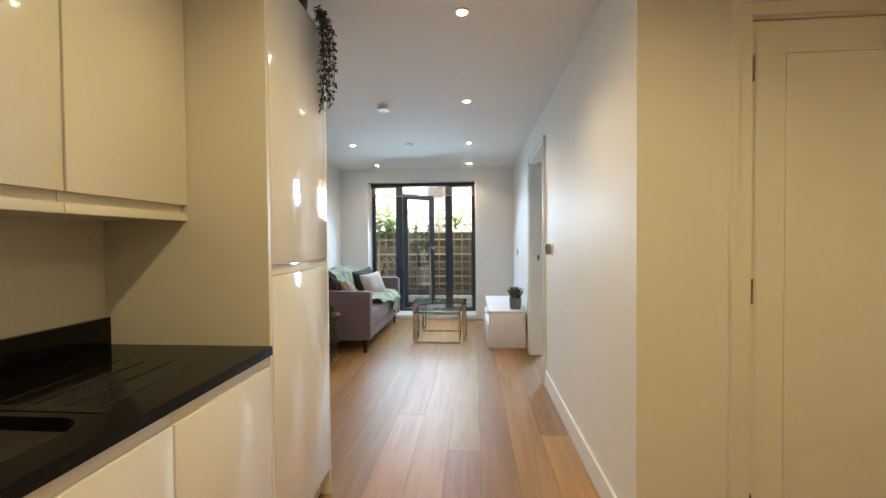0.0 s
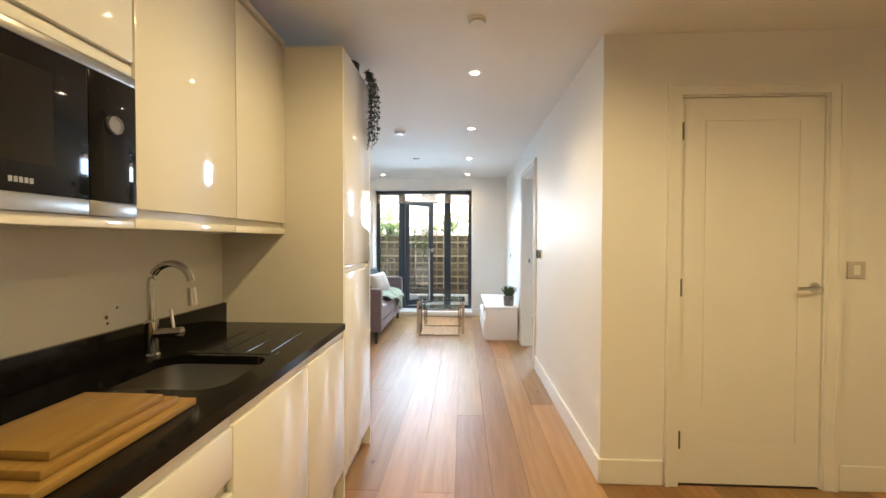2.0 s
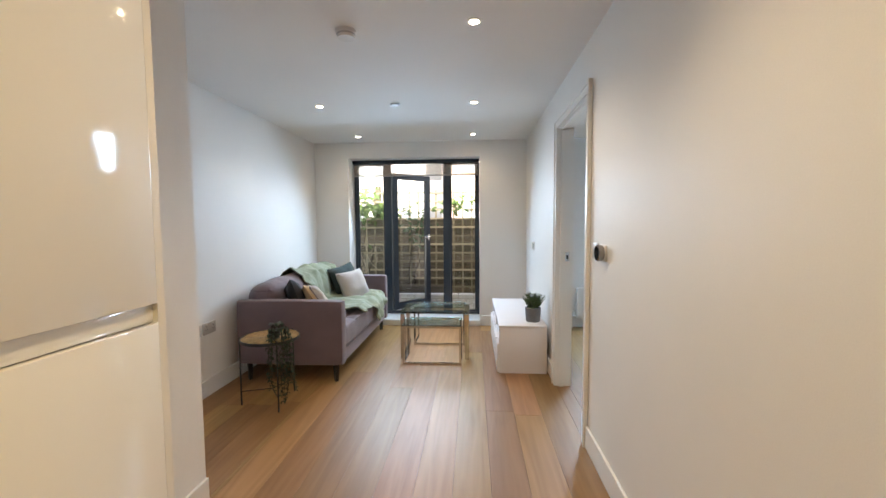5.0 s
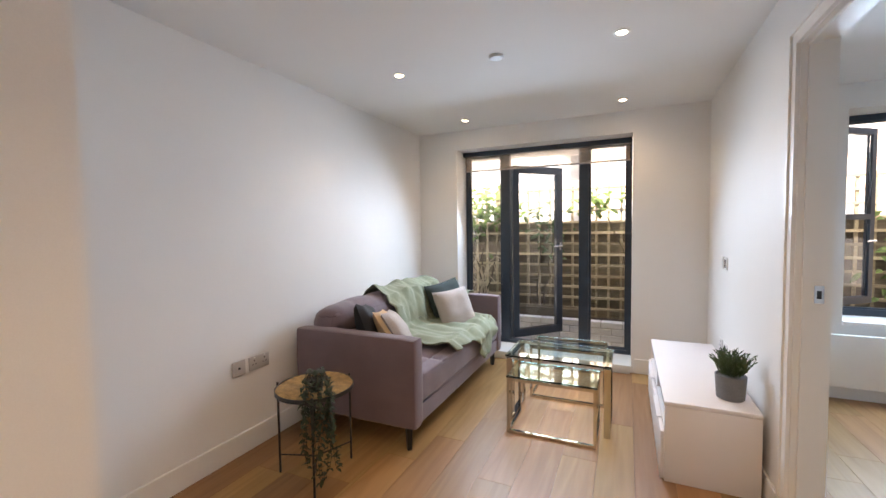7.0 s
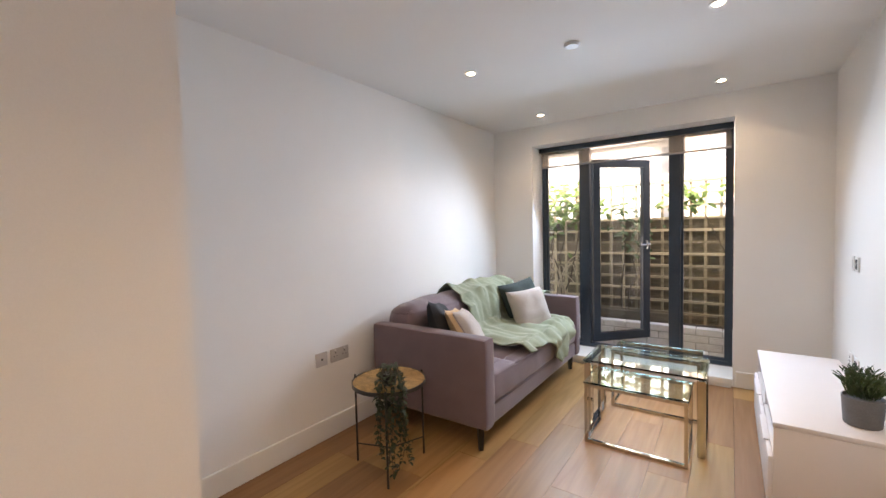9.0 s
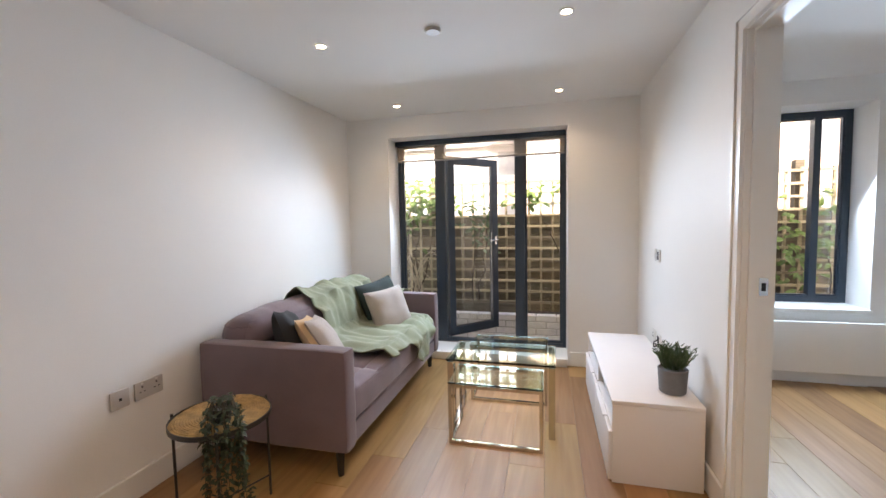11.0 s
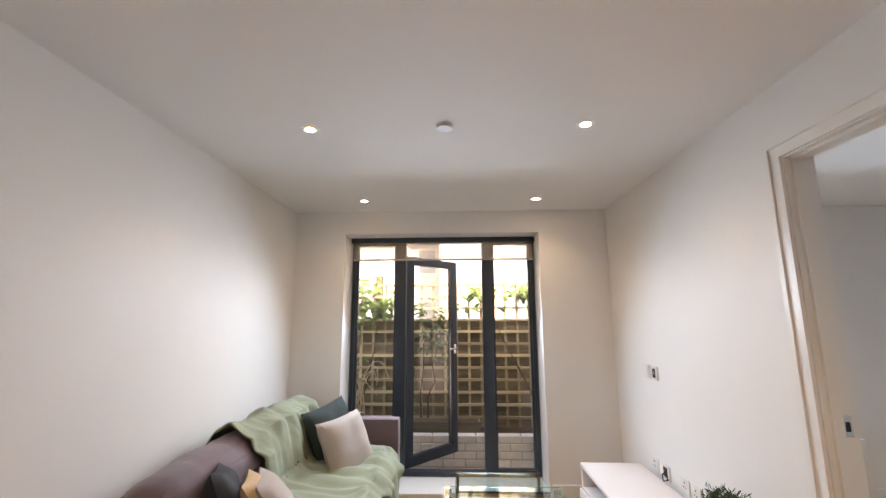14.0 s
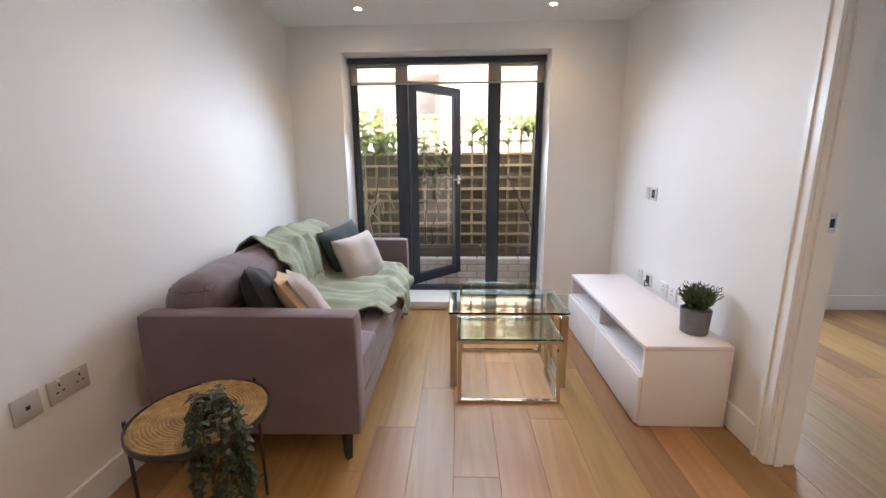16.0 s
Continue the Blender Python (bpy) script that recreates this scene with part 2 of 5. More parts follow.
def blind_cloth():
    m = bpy.data.materials.new("sheer_blind_cloth")
    n, l = nodes_of(m)
    b = n["Principled BSDF"]
    b.inputs["Base Color"].default_value, b.inputs["Roughness"].default_value = (0.80, 0.66, 0.52, 1), 0.9
    clear = n.new("ShaderNodeBsdfTransparent")
    weave = n.new("ShaderNodeTexNoise")
    weave.inputs["Scale"].default_value = 300
    thin = n.new("ShaderNodeMapRange")
    thin.inputs["To Min"].default_value, thin.inputs["To Max"].default_value = 0.6, 0.8
    mix = n.new("ShaderNodeMixShader")
    co = n.new("ShaderNodeTexCoord")
    l.new(co.outputs["Object"], weave.inputs["Vector"])
    l.new(weave.outputs["Fac"], thin.inputs["Value"])
    l.new(thin.outputs[0], mix.inputs[0])
    l.new(b.outputs[0], mix.inputs[1])
    l.new(clear.outputs[0], mix.inputs[2])
    l.new(mix.outputs[0], n["Material Output"].inputs[0])
    return m


CLOTH = blind_cloth()


# ---- mesh tools ----
def add_box(bm, lo, hi):
    vs = [bm.verts.new((x, y, z)) for x in (lo[0], hi[0]) for y in (lo[1], hi[1]) for z in (lo[2], hi[2])]
    for f in ((0, 1, 3, 2), (4, 6, 7, 5), (0, 4, 5, 1), (2, 3, 7, 6), (0, 2, 6, 4), (1, 5, 7, 3)):
        bm.faces.new([vs[i] for i in f])
    return vs


def box(lo, hi, bevel=0.0, segments=2):
    bm = bmesh.new()
    add_box(bm, lo, hi)
    if bevel:
        bmesh.ops.bevel(bm, geom=bm.edges[:], offset=bevel, segments=segments, affect="EDGES", profile=0.5)
    return bm


def boxes(pairs):
    bm = bmesh.new()
    for lo, hi in pairs:
        add_box(bm, lo, hi)
    return bm


def rod(points, radius, sides=10):
    """A round bar through the points; radius may be a list."""
    bm = bmesh.new()
    pts = [Vector(p) for p in points]
    rings = []
    up = Vector((0, 0, 1))
    for i, p in enumerate(pts):
        d = (pts[min(i + 1, len(pts) - 1)] - pts[max(i - 1, 0)]).normalized()
        a = d.cross(up if abs(d.z) < 0.95 else Vector((1, 0, 0))).normalized()
        c = d.cross(a)
        r = radius[i] if isinstance(radius, (list, tuple)) else radius
        rings.append([bm.verts.new(p + r * (a * math.cos(2 * math.pi * k / sides) + c * math.sin(2 * math.pi * k / sides))) for k in range(sides)])
    for r0, r1 in zip(rings, rings[1:]):
        for k in range(sides):
            bm.faces.new((r0[k], r0[(k + 1) % sides], r1[(k + 1) % sides], r1[k]))
    bm.faces.new(rings[0][::-1])
    bm.faces.new(rings[-1])
    return bm


def lathe(profile, center, sides=32, axis="Z"):
    """Turns (radius, height) pairs round an upright or a level axis."""
    bm = bmesh.new()
    rings = []
    for r, h in profile:
        ring = []
        for k in range(sides):
            a = 2 * math.pi * k / sides
            p = {"Z": (r * math.cos(a), r * math.sin(a), h), "X": (h, r * math.cos(a), r * math.sin(a)), "Y": (r * math.cos(a), h, r * math.sin(a))}[axis]
            ring.append(bm.verts.new(Vector(center) + Vector(p)))
        rings.append(ring)
    for r0, r1 in zip(rings, rings[1:]):
        for k in range(sides):
            bm.faces.new((r0[k], r0[(k + 1) % sides], r1[(k + 1) % sides], r1[k]))
    if profile[0][0] < 0.01:
        bm.faces.new(rings[0][::-1])
        bm.faces.new(rings[-1])
    else:
        for k in range(sides):
            bm.faces.new((rings[-1][k], rings[-1][(k + 1) % sides], rings[0][(k + 1) % sides], rings[0][k]))
    return bm


def soft_box(lo, hi, r, n=14, puff=0.0, wobble=0.0, dimple=None):
    """An upholstered block: round edges, swollen faces, small unevenness."""
    bm = box(lo, hi)
    bmesh.ops.subdivide_edges(bm, edges=bm.edges[:], cuts=n, use_grid_fill=True)
    lo, hi = Vector(lo), Vector(hi)
    mid, half = (lo + hi) / 2, (hi - lo) / 2
    for v in bm.verts:
        inner = Vector([min(max(v.co[i], lo[i] + r), hi[i] - r) for i in range(3)])
        d = v.co - inner
        nrm = d.normalized() if d.length > 1e-6 else Vector((0, 0, 0))
        p = inner + nrm * r
        rel = [(p[i] - mid[i]) / half[i] for i in range(3)]
        k = 1.0
        for i in range(3):
            if abs(nrm[i]) < 0.5:
                k *= 1 - rel[i] ** 2
        p += nrm * puff * k
        p += nrm * wobble * noise.noise(p * 7)
        if dimple:
            p += nrm * dimple(p, nrm)
        v.co = p
    return bm


def pillow(center, size, thick, turn, n=16):
    """A square scatter cushion with pinched corners; turn is a 3x3 frame: width, height, thickness."""
    bm = bmesh.new()
    front, back = {}, {}
    w = size / 2
    for i in range(n + 1):
        for j in range(n + 1):
            u, v = 2 * i / n - 1, 2 * j / n - 1
            pull = 1 - 0.07 * (1 - abs(u) ** 2) * abs(v) ** 3
            pull2 = 1 - 0.07 * (1 - abs(v) ** 2) * abs(u) ** 3
            t = thick / 2 * max(0, (1 - u ** 4) * (1 - v ** 4)) ** 0.6
            t *= 1 + 0.25 * noise.noise(Vector((u * 2, v * 2, center[1] * 5)))
            p = Vector((u * w * pull2, v * w * pull, 0))
            edge = i in (0, n) or j in (0, n)
            front[i, j] = bm.verts.new(Vector(center) + turn @ (p + Vector((0, 0, t))))
            back[i, j] = front[i, j] if edge else bm.verts.new(Vector(center) + turn @ (p - Vector((0, 0, t))))
    for i in range(n):
        for j in range(n):
            bm.faces.new((front[i, j], front[i + 1, j], front[i + 1, j + 1], front[i, j + 1]))
            q = (back[i, j], back[i, j + 1], back[i + 1, j + 1], back[i + 1, j])
            bm.faces.new(q)
    return bm


def mesh_object(name, bm, material, smooth=False, angle=35):
    bmesh.ops.recalc_face_normals(bm, faces=bm.faces[:])
    me = bpy.data.meshes.new(name)
    bm.to_mesh(me)
    bm.free()
    me.materials.append(material)
    if smooth:
        for p in me.polygons:
            p.use_smooth = True
        me.set_sharp_from_angle(angle=radians(angle))
    return new(name, me)


BASES = {}


def thing(name, base, label, category, group="", kind=""):
    ob = tagged(new(name), label, category, group, kind)
    ob.location = base
    ob.empty_display_size = 0.1
    BASES[ob.name] = Vector(base)
    return ob


def part(name, bm, material, parent, label="", smooth=True, angle=35):
    base = BASES[parent.name]
    bmesh.ops.translate(bm, verts=bm.verts[:], vec=-base)
    ob = mesh_object(name, bm, material, smooth, angle)
    ob.parent = parent
    BASES[ob.name] = base
    return tagged(ob, label)


def structure(name, bm, material, label="", category=""):
    ob = tagged(mesh_object(name, bm, material), label, category, kind="structure")
    BASES[ob.name] = Vector((0, 0, 0))
    return ob


def single(name, bm, material, label, category, group="", smooth=True, kind=""):
    ob = tagged(mesh_object(name, bm, material, smooth), label, category, group, kind)
    BASES[ob.name] = Vector((0, 0, 0))
    return ob


# ---- plan ----
H = 2.33                 # ceiling
XL, XR = -1.934, 0.75    # living room side walls
YW = 6.27                # window wall, inner face
YF = 6.53                # window frame
XK = -1.152              # kitchen back wall
YJ = 2.889               # where the hall widens
YD = 1.60                # wall with the cupboard door
XE = 2.60                # kitchen's far side
YB = -2.40               # behind the camera
BX = 3.60                # bedroom's far side

structure("ground", box((-60, -60, -0.6), (60, 160, -0.35)), GROUND, "grey paved ground outside the flat", "ground")
floor = structure("floor", boxes([((XL - 0.1, YJ - 0.1, -0.12), (BX + 0.1, YW + 0.1, -0.012)), ((XK - 0.1, YB - 0.1, -0.12), (XE + 0.1, YJ - 0.1, -0.012)), ((XE + 0.1, 2.0, -0.12), (BX + 0.1, YJ - 0.1, -0.012))]), JOINT, "brown oak plank floor with dark joints", "floor")
structure("ceiling", box((XL - 0.15, YB - 0.15, H), (BX + 0.15, YW + 0.35, H + 0.2)), CEIL, "smooth white painted ceiling", "ceiling")

structure("wall_west", box((XL - 0.14, YJ - 0.14, 0), (XL, YW, H)), WALL, "plain white painted wall behind the sofa", "wall")
structure("wall_return", box((XL, YJ - 0.14, 0), (XK - 0.14, YJ, H)), WALL, "short white wall where the room widens", "wall")
structure("wall_kitchen", box((XK - 0.14, YB, 0), (XK, YJ, H)), WALL, "white painted wall behind the kitchen units", "wall")
structure("wall_south", box((XK - 0.14, YB - 0.14, 0), (XE + 0.14, YB, H)), WALL, "plain white kitchen end wall", "wall")
structure("wall_kitchen_east", box((XE, YB, 0), (XE + 0.14, YD, H)), WALL, "plain white kitchen side wall", "wall")
DX0, DX1, DZ = 1.140, 1.862, 2.012
structure("wall_cupboard", boxes([((XR, YD, 0), (DX0, YD + 0.12, H)), ((DX1, YD, 0), (XE + 0.14, YD + 0.12, H)), ((DX0, YD, DZ), (DX1, YD + 0.12, H)), ((DX0, YD + 0.5, 0), (DX1, YD + 0.55, H))]), WALL, "white painted wall round the cupboard door", "wall")
BY0, BY1, BZ = 3.555, 4.375, 2.02
structure("wall_east", boxes([((XR, YD + 0.12, 0), (XR + 0.10, BY0 - 0.02, H)), ((XR, BY1 + 0.02, 0), (XR + 0.10, YW, H)), ((XR, BY0 - 0.02, BZ + 0.02), (XR + 0.10, BY1 + 0.02, H))]), WALL, "white painted wall with the bedroom doorway", "wall")
structure("wall_bedroom_south", box((XR + 0.10, 2.2, 0), (BX, 2.34, H)), WALL, "plain white bedroom wall", "wall")
structure("wall_bedroom_east", box((BX, 2.2, 0), (BX + 0.14, YW, H)), WALL, "plain white bedroom side wall", "wall")
WX0, WX1, WZ0, WZ1 = -1.50, 0.175, 0.085, 2.135
RX0, RX1, RZ0, RZ1 = 1.60, 2.36, 0.56, 2.15
structure("wall_north", boxes([
    ((XL - 0.14, YW, -0.1), (WX0, YW + 0.33, H)), ((WX1, YW, -0.1), (RX0, YW + 0.33, H)), ((RX1, YW, -0.1), (BX + 0.14, YW + 0.33, H)),
    ((WX0, YW, WZ1), (WX1, YW + 0.33, H)), ((WX0, YW, -0.1), (WX1, YW + 0.33, 0.03)),
    ((RX0, YW, -0.1), (RX1, YW + 0.33, RZ0)), ((RX0, YW, RZ1), (RX1, YW + 0.33, H))]), WALL, "white painted outer wall with deep window reveals", "wall")


def skirting(name, p0, p1, normal):
    """A board 0.12 high and 15 mm thick with an eased top edge, from p0 to p1 along a wall."""
    t = 0.015
    x0, x1 = sorted((p0[0], p1[0]))
    y0, y1 = sorted((p0[1], p1[1]))
    if normal[0]:
        x0, x1 = sorted((x0, x0 + normal[0] * t))
    else:
        y0, y1 = sorted((y0, y0 + normal[1] * t))
    return structure(name, box((x0, y0, 0.001), (x1, y1, 0.13), 0.004), TRIM, "white painted skirting board", "skirting board")


skirting("baseboard", (XL, YJ), (XL, YW - 0.015), (1, 0))
skirting("baseboard", (XL, YW), (WX0 - 0.02, YW), (0, -1))
skirting("baseboard", (WX1 + 0.02, YW), (XR, YW), (0, -1))
skirting("baseboard", (XR, BY1 + 0.075), (XR, YW - 0.015), (-1, 0))
skirting("baseboard", (XR, YD - 0.015), (XR, BY0 - 0.075), (-1, 0))
skirting("baseboard", (XR, YD), (DX0 - 0.075, YD), (0, -1))
skirting("baseboard", (DX1 + 0.075, YD), (XE, YD), (0, -1))
skirting("baseboard", (XK, 1.99), (XK, YJ), (1, 0))
skirting("baseboard", (XR + 0.10, YW), (BX, YW), (0, -1))

# ---- kitchen cupboard door ----
door = thing("door_1", (1.5, YD, 0), "white panelled interior door, closed, in a white frame", "door", kind="structure")


def ring_frame(x0, x1, z1, w, y0, y1, z0=0.0):
    return boxes([((x0 - w, y0, z0), (x0, y1, z1 + w)), ((x1, y0, z0), (x1 + w, y1, z1 + w)), ((x0, y0, z1), (x1, y1, z1 + w))])


part("door_lining", boxes([((DX0, YD - 0.002, 0), (DX0 + 0.008, YD + 0.12, DZ)), ((DX1 - 0.008, YD - 0.002, 0), (DX1, YD + 0.12, DZ)), ((DX0 + 0.008, YD - 0.002, DZ - 0.008), (DX1 - 0.008, YD + 0.12, DZ))]), TRIM, door, smooth=False)
part("architrave", ring_frame(DX0, DX1, DZ, 0.065, YD - 0.016, YD), TRIM, door, smooth=False)
part("architrave_bead", ring_frame(DX0 - 0.045, DX1 + 0.045, DZ + 0.045, 0.02, YD - 0.022, YD - 0.016), TRIM, door, smooth=False)
leaf = bmesh.new()
lx0, lx1, lz0, lz1, ly = DX0 + 0.012, DX1 - 0.012, 0.008, DZ - 0.012, YD + 0.006
px0, px1, pz0, pz1 = lx0 + 0.115, lx1 - 0.115, 0.235, lz1 - 0.115
for lo, hi in (((lx0, ly, lz0), (px0, ly + 0.04, lz1)), ((px1, ly, lz0), (lx1, ly + 0.04, lz1)), ((px0, ly, lz0), (px1, ly + 0.04, pz0)), ((px0, ly, pz1), (px1, ly + 0.04, lz1)), ((px0 + 0.004, ly + 0.001, pz0 + 0.004), (px1 - 0.004, ly + 0.04, pz1 - 0.004)), ((px0, ly + 0.004, pz0), (px1, ly + 0.036, pz1))):
    add_box(leaf, lo, hi)
slab = part("door_leaf", leaf, TRIM, door, smooth=False)
for hz in (0.24, 1.03, 1.83):
    part("hinge", rod([(DX0 + 0.009, YD - 0.004, hz - 0.045), (DX0 + 0.009, YD - 0.004, hz + 0.045)], 0.006), DARKCHROME, door, "dark nickel butt hinge")
handle = part("handle_rose", lathe([(0.0, 0), (0.025, 0), (0.025, -0.009), (0.02, -0.011), (0.0, -0.011)], (1.812, ly, 1.035), 24, "Y"), BRUSHED, door, "round nickel rose")
part("lever", rod([(1.812, ly - 0.008, 1.035), (1.812, ly - 0.045, 1.035), (1.80, ly - 0.052, 1.035), (1.70, ly - 0.052, 1.033)], 0.0095), BRUSHED, door, "brushed nickel lever handle")

# ---- bedroom doorway ----
doorway = thing("door_2", (XR, 4.0, 0), "open bedroom doorway with white moulded architrave", "doorway", kind="structure")


def side_frame(y0, y1, z1, w, x0, x1):
    return boxes([((x0, y0 - w, 0), (x1, y0, z1 + w)), ((x0, y1, 0), (x1, y1 + w, z1 + w)), ((x0, y0, z1), (x1, y1, z1 + w))])


part("door_lining", side_frame(BY0, BY1, BZ, 0.02, XR - 0.002, XR + 0.103), TRIM, doorway, smooth=False)
part("architrave", side_frame(BY0 - 0.006, BY1 + 0.006, BZ + 0.006, 0.064, XR - 0.016, XR - 0.002), TRIM, doorway, smooth=False)
part("architrave_bead", side_frame(BY0 - 0.05, BY1 + 0.05, BZ + 0.05, 0.02, XR - 0.024, XR - 0.016), TRIM, doorway, smooth=False)
part("architrave_back", side_frame(BY0 - 0.006, BY1 + 0.006, BZ + 0.006, 0.064, XR + 0.103, XR + 0.117), TRIM, doorway, smooth=False)
part("door_stop", side_frame(BY0 + 0.012, BY1 - 0.012, BZ - 0.012, 0.012, XR + 0.02, XR + 0.055), TRIM, doorway, smooth=False)
strike = part("strike_plate", box((XR + 0.060, BY1 - 0.003, 1.0), (XR + 0.090, BY1 - 0.0005, 1.07)), CHROME, doorway, "chrome strike plate", smooth=False)
part("strike_hole", box((XR + 0.068, BY1 - 0.0045, 1.018), (XR + 0.082, BY1 - 0.0032, 1.05)), SLOT, strike, smooth=False)

# ---- windows ----
win = thing("window_1", (-0.66, YF, WZ0), "dark anthracite framed garden door with fixed side lights", "window", kind="structure")


def pane_frame(x0, x1, z0, z1, w, y0, y1, bottom=None):
    b = bottom or w
    return boxes([((x0, y0, z0), (x0 + w, y1, z1)), ((x1 - w, y0, z0), (x1, y1, z1)), ((x0 + w, y0, z0), (x1 - w, y1, z0 + b)), ((x0 + w, y0, z1 - w), (x1 - w, y1, z1))])


def pane_in(parent, x0, x1, z0, z1, y):
    p = part("pane", box((x0, y - 0.006, z0), (x1, y + 0.006, z1)), GLASS, parent, "clear window glass", smooth=False)
    p.visible_shadow = False
    return p


part("window_frame", pane_frame(WX0 + 0.003, WX1 - 0.003, WZ0, WZ1 - 0.003, 0.035, YF, YF + 0.06), ANTHRACITE, win, smooth=False)
MX = ((-1.086, -1.000), (-0.304, -0.213))
for a, b in MX:
    part("mullion", box((a, YF - 0.008, WZ0 + 0.035), (b, YF + 0.068, WZ1 - 0.038), 0.003), ANTHRACITE, win)
for x0, x1 in ((WX0 + 0.038, MX[0][0]), (MX[1][1], WX1 - 0.038)):
    s = part("sash", pane_frame(x0, x1, WZ0 + 0.035, WZ1 - 0.038, 0.022, YF + 0.012, YF + 0.048), ANTHRACITE, win, smooth=False)
    pane_in(s, x0 + 0.022, x1 - 0.022, WZ0 + 0.057, WZ1 - 0.06, YF + 0.03)
LEAF_W, LEAF_Z0, LEAF_Z1 = 0.655, WZ0 + 0.03, 1.985
gd = thing("garden_door_leaf", (-0.985, YF + 0.075, LEAF_Z0), "dark anthracite glazed garden door standing open outwards", "garden door")
gb = BASES[gd.name]


def lb(lo, hi):
    return (Vector(lo) + gb)[:], (Vector(hi) + gb)[:]


LH = LEAF_Z1 - LEAF_Z0
part("stile", boxes([lb((0, 0, 0), (0.075, 0.06, LH))]), ANTHRACITE, gd, smooth=False)
part("stile", boxes([lb((LEAF_W - 0.075, 0, 0), (LEAF_W, 0.06, LH))]), ANTHRACITE, gd, smooth=False)
part("rail", boxes([lb((0.075, 0, 0), (LEAF_W - 0.075, 0.06, 0.085))]), ANTHRACITE, gd, smooth=False)
part("rail", boxes([lb((0.075, 0, LH - 0.075), (LEAF_W - 0.075, 0.06, LH))]), ANTHRACITE, gd, smooth=False)
gp = part("pane", boxes([lb((0.075, 0.022, 0.085), (LEAF_W - 0.075, 0.038, LH - 0.075))]), GLASS, gd, "clear door glass", smooth=False)
gp.visible_shadow = False
hp = part("handle_plate", boxes([lb((LEAF_W - 0.048, -0.006, 0.94), (LEAF_W - 0.024, 0, 1.03))]), CHROME, gd, "chrome handle plate", smooth=False)
part("lever", rod([gb + Vector(p) for p in ((LEAF_W - 0.036, -0.004, 0.99), (LEAF_W - 0.036, -0.05, 0.99), (LEAF_W - 0.05, -0.056, 0.99), (LEAF_W - 0.15, -0.056, 0.99))], 0.009), CHROME, gd, "chrome lever handle")
gd.rotation_euler = (0, 0, radians(DOOR_TURN))
structure("window_sill", box((WX0 - 0.0, YW - 0.07, 0.03), (WX1 + 0.0, YF + 0.0, WZ0 - 0.004), 0.006), TRIM, "white threshold board under the garden door", "threshold")
structure("threshold_riser", box((WX0 + 0.01, YW - 0.05, 0.001), (WX1 - 0.01, YW - 0.001, 0.03)), TRIM, "white riser under the threshold", "threshold")

blind = thing("roller_blind", (-0.66, YF - 0.06, 2.09), "sheer roller blind rolled up above the garden door", "blind")
part("headrail", box((WX0 + 0.006, YF - 0.085, 2.085), (WX1 - 0.006, YF - 0.02, WZ1 - 0.002), 0.006), ANTHRACITE, blind, "dark headrail")
part("cloth", box((WX0 + 0.02, YF - 0.048, 1.94), (WX1 - 0.02, YF - 0.047, 2.085)), CLOTH, blind, "sheer pale cloth", smooth=False)
part("bottom_bar", box((WX0 + 0.02, YF - 0.054, 1.925), (WX1 - 0.02, YF - 0.042, 1.94), 0.003), mat("pale_grey_bar", (0.35, 0.35, 0.35), 0.5), blind, "thin grey bottom bar")

bw = thing("window_2", (2.1, YF, RZ0), "dark anthracite bedroom window with one sash ajar", "window", kind="structure")
part("window_frame", pane_frame(RX0 + 0.003, RX1 - 0.003, RZ0 + 0.03, RZ1 - 0.003, 0.05, YF, YF + 0.06), ANTHRACITE, bw, smooth=False)
fixed = part("sash", pane_frame(RX0 + 0.053, RX1 - 0.053, RZ0 + 0.08, RZ1 - 0.053, 0.012, YF + 0.012, YF + 0.05), ANTHRACITE, bw, smooth=False)
part("mullion", box((2.10, YF - 0.003, RZ0 + 0.08), (2.15, YF + 0.063, RZ1 - 0.053)), ANTHRACITE, bw, smooth=False)
pane_in(fixed, 2.15, RX1 - 0.065, RZ0 + 0.092, RZ1 - 0.065, YF + 0.03)
cs = thing("window_casement", (RX0 + 0.055, YF + 0.065, RZ0 + 0.085), "dark anthracite glazed casement standing open outwards", "window")
cb = BASES[cs.name]
CW, CH = 0.445, RZ1 - RZ0 - 0.145
for lo, hi, nm in (((0, 0, 0), (0.05, 0.05, CH), "stile"), ((CW - 0.05, 0, 0), (CW, 0.05, CH), "stile"), ((0.05, 0, 0), (CW - 0.05, 0.05, 0.06), "rail"), ((0.05, 0, CH - 0.05), (CW - 0.05, 0.05, CH), "rail"), ((0.05, 0, 0.70), (CW - 0.05, 0.05, 0.745), "rail")):
    part(nm, boxes([((cb + Vector(lo))[:], (cb + Vector(hi))[:])]), ANTHRACITE, cs, smooth=False)
for z0, z1 in ((0.06, 0.70), (0.745, CH - 0.05)):
    part("pane", boxes([((cb + Vector((0.05, 0.018, z0)))[:], (cb + Vector((CW - 0.05, 0.030, z1)))[:])]), GLASS, cs, "clear window glass", smooth=False).visible_shadow = False
part("handle", rod([cb + Vector(p) for p in ((CW - 0.025, 0, 0.52), (CW - 0.025, -0.03, 0.52), (CW - 0.12, -0.032, 0.52))], 0.007), CHROME, cs, "chrome window handle")
cs.rotation_euler = (0, 0, radians(38))
structure("window_sill", box((RX0, YW - 0.03, RZ0 + 0.001), (RX1, YF, RZ0 + 0.028), 0.004), TRIM, "white bedroom window board", "window sill")

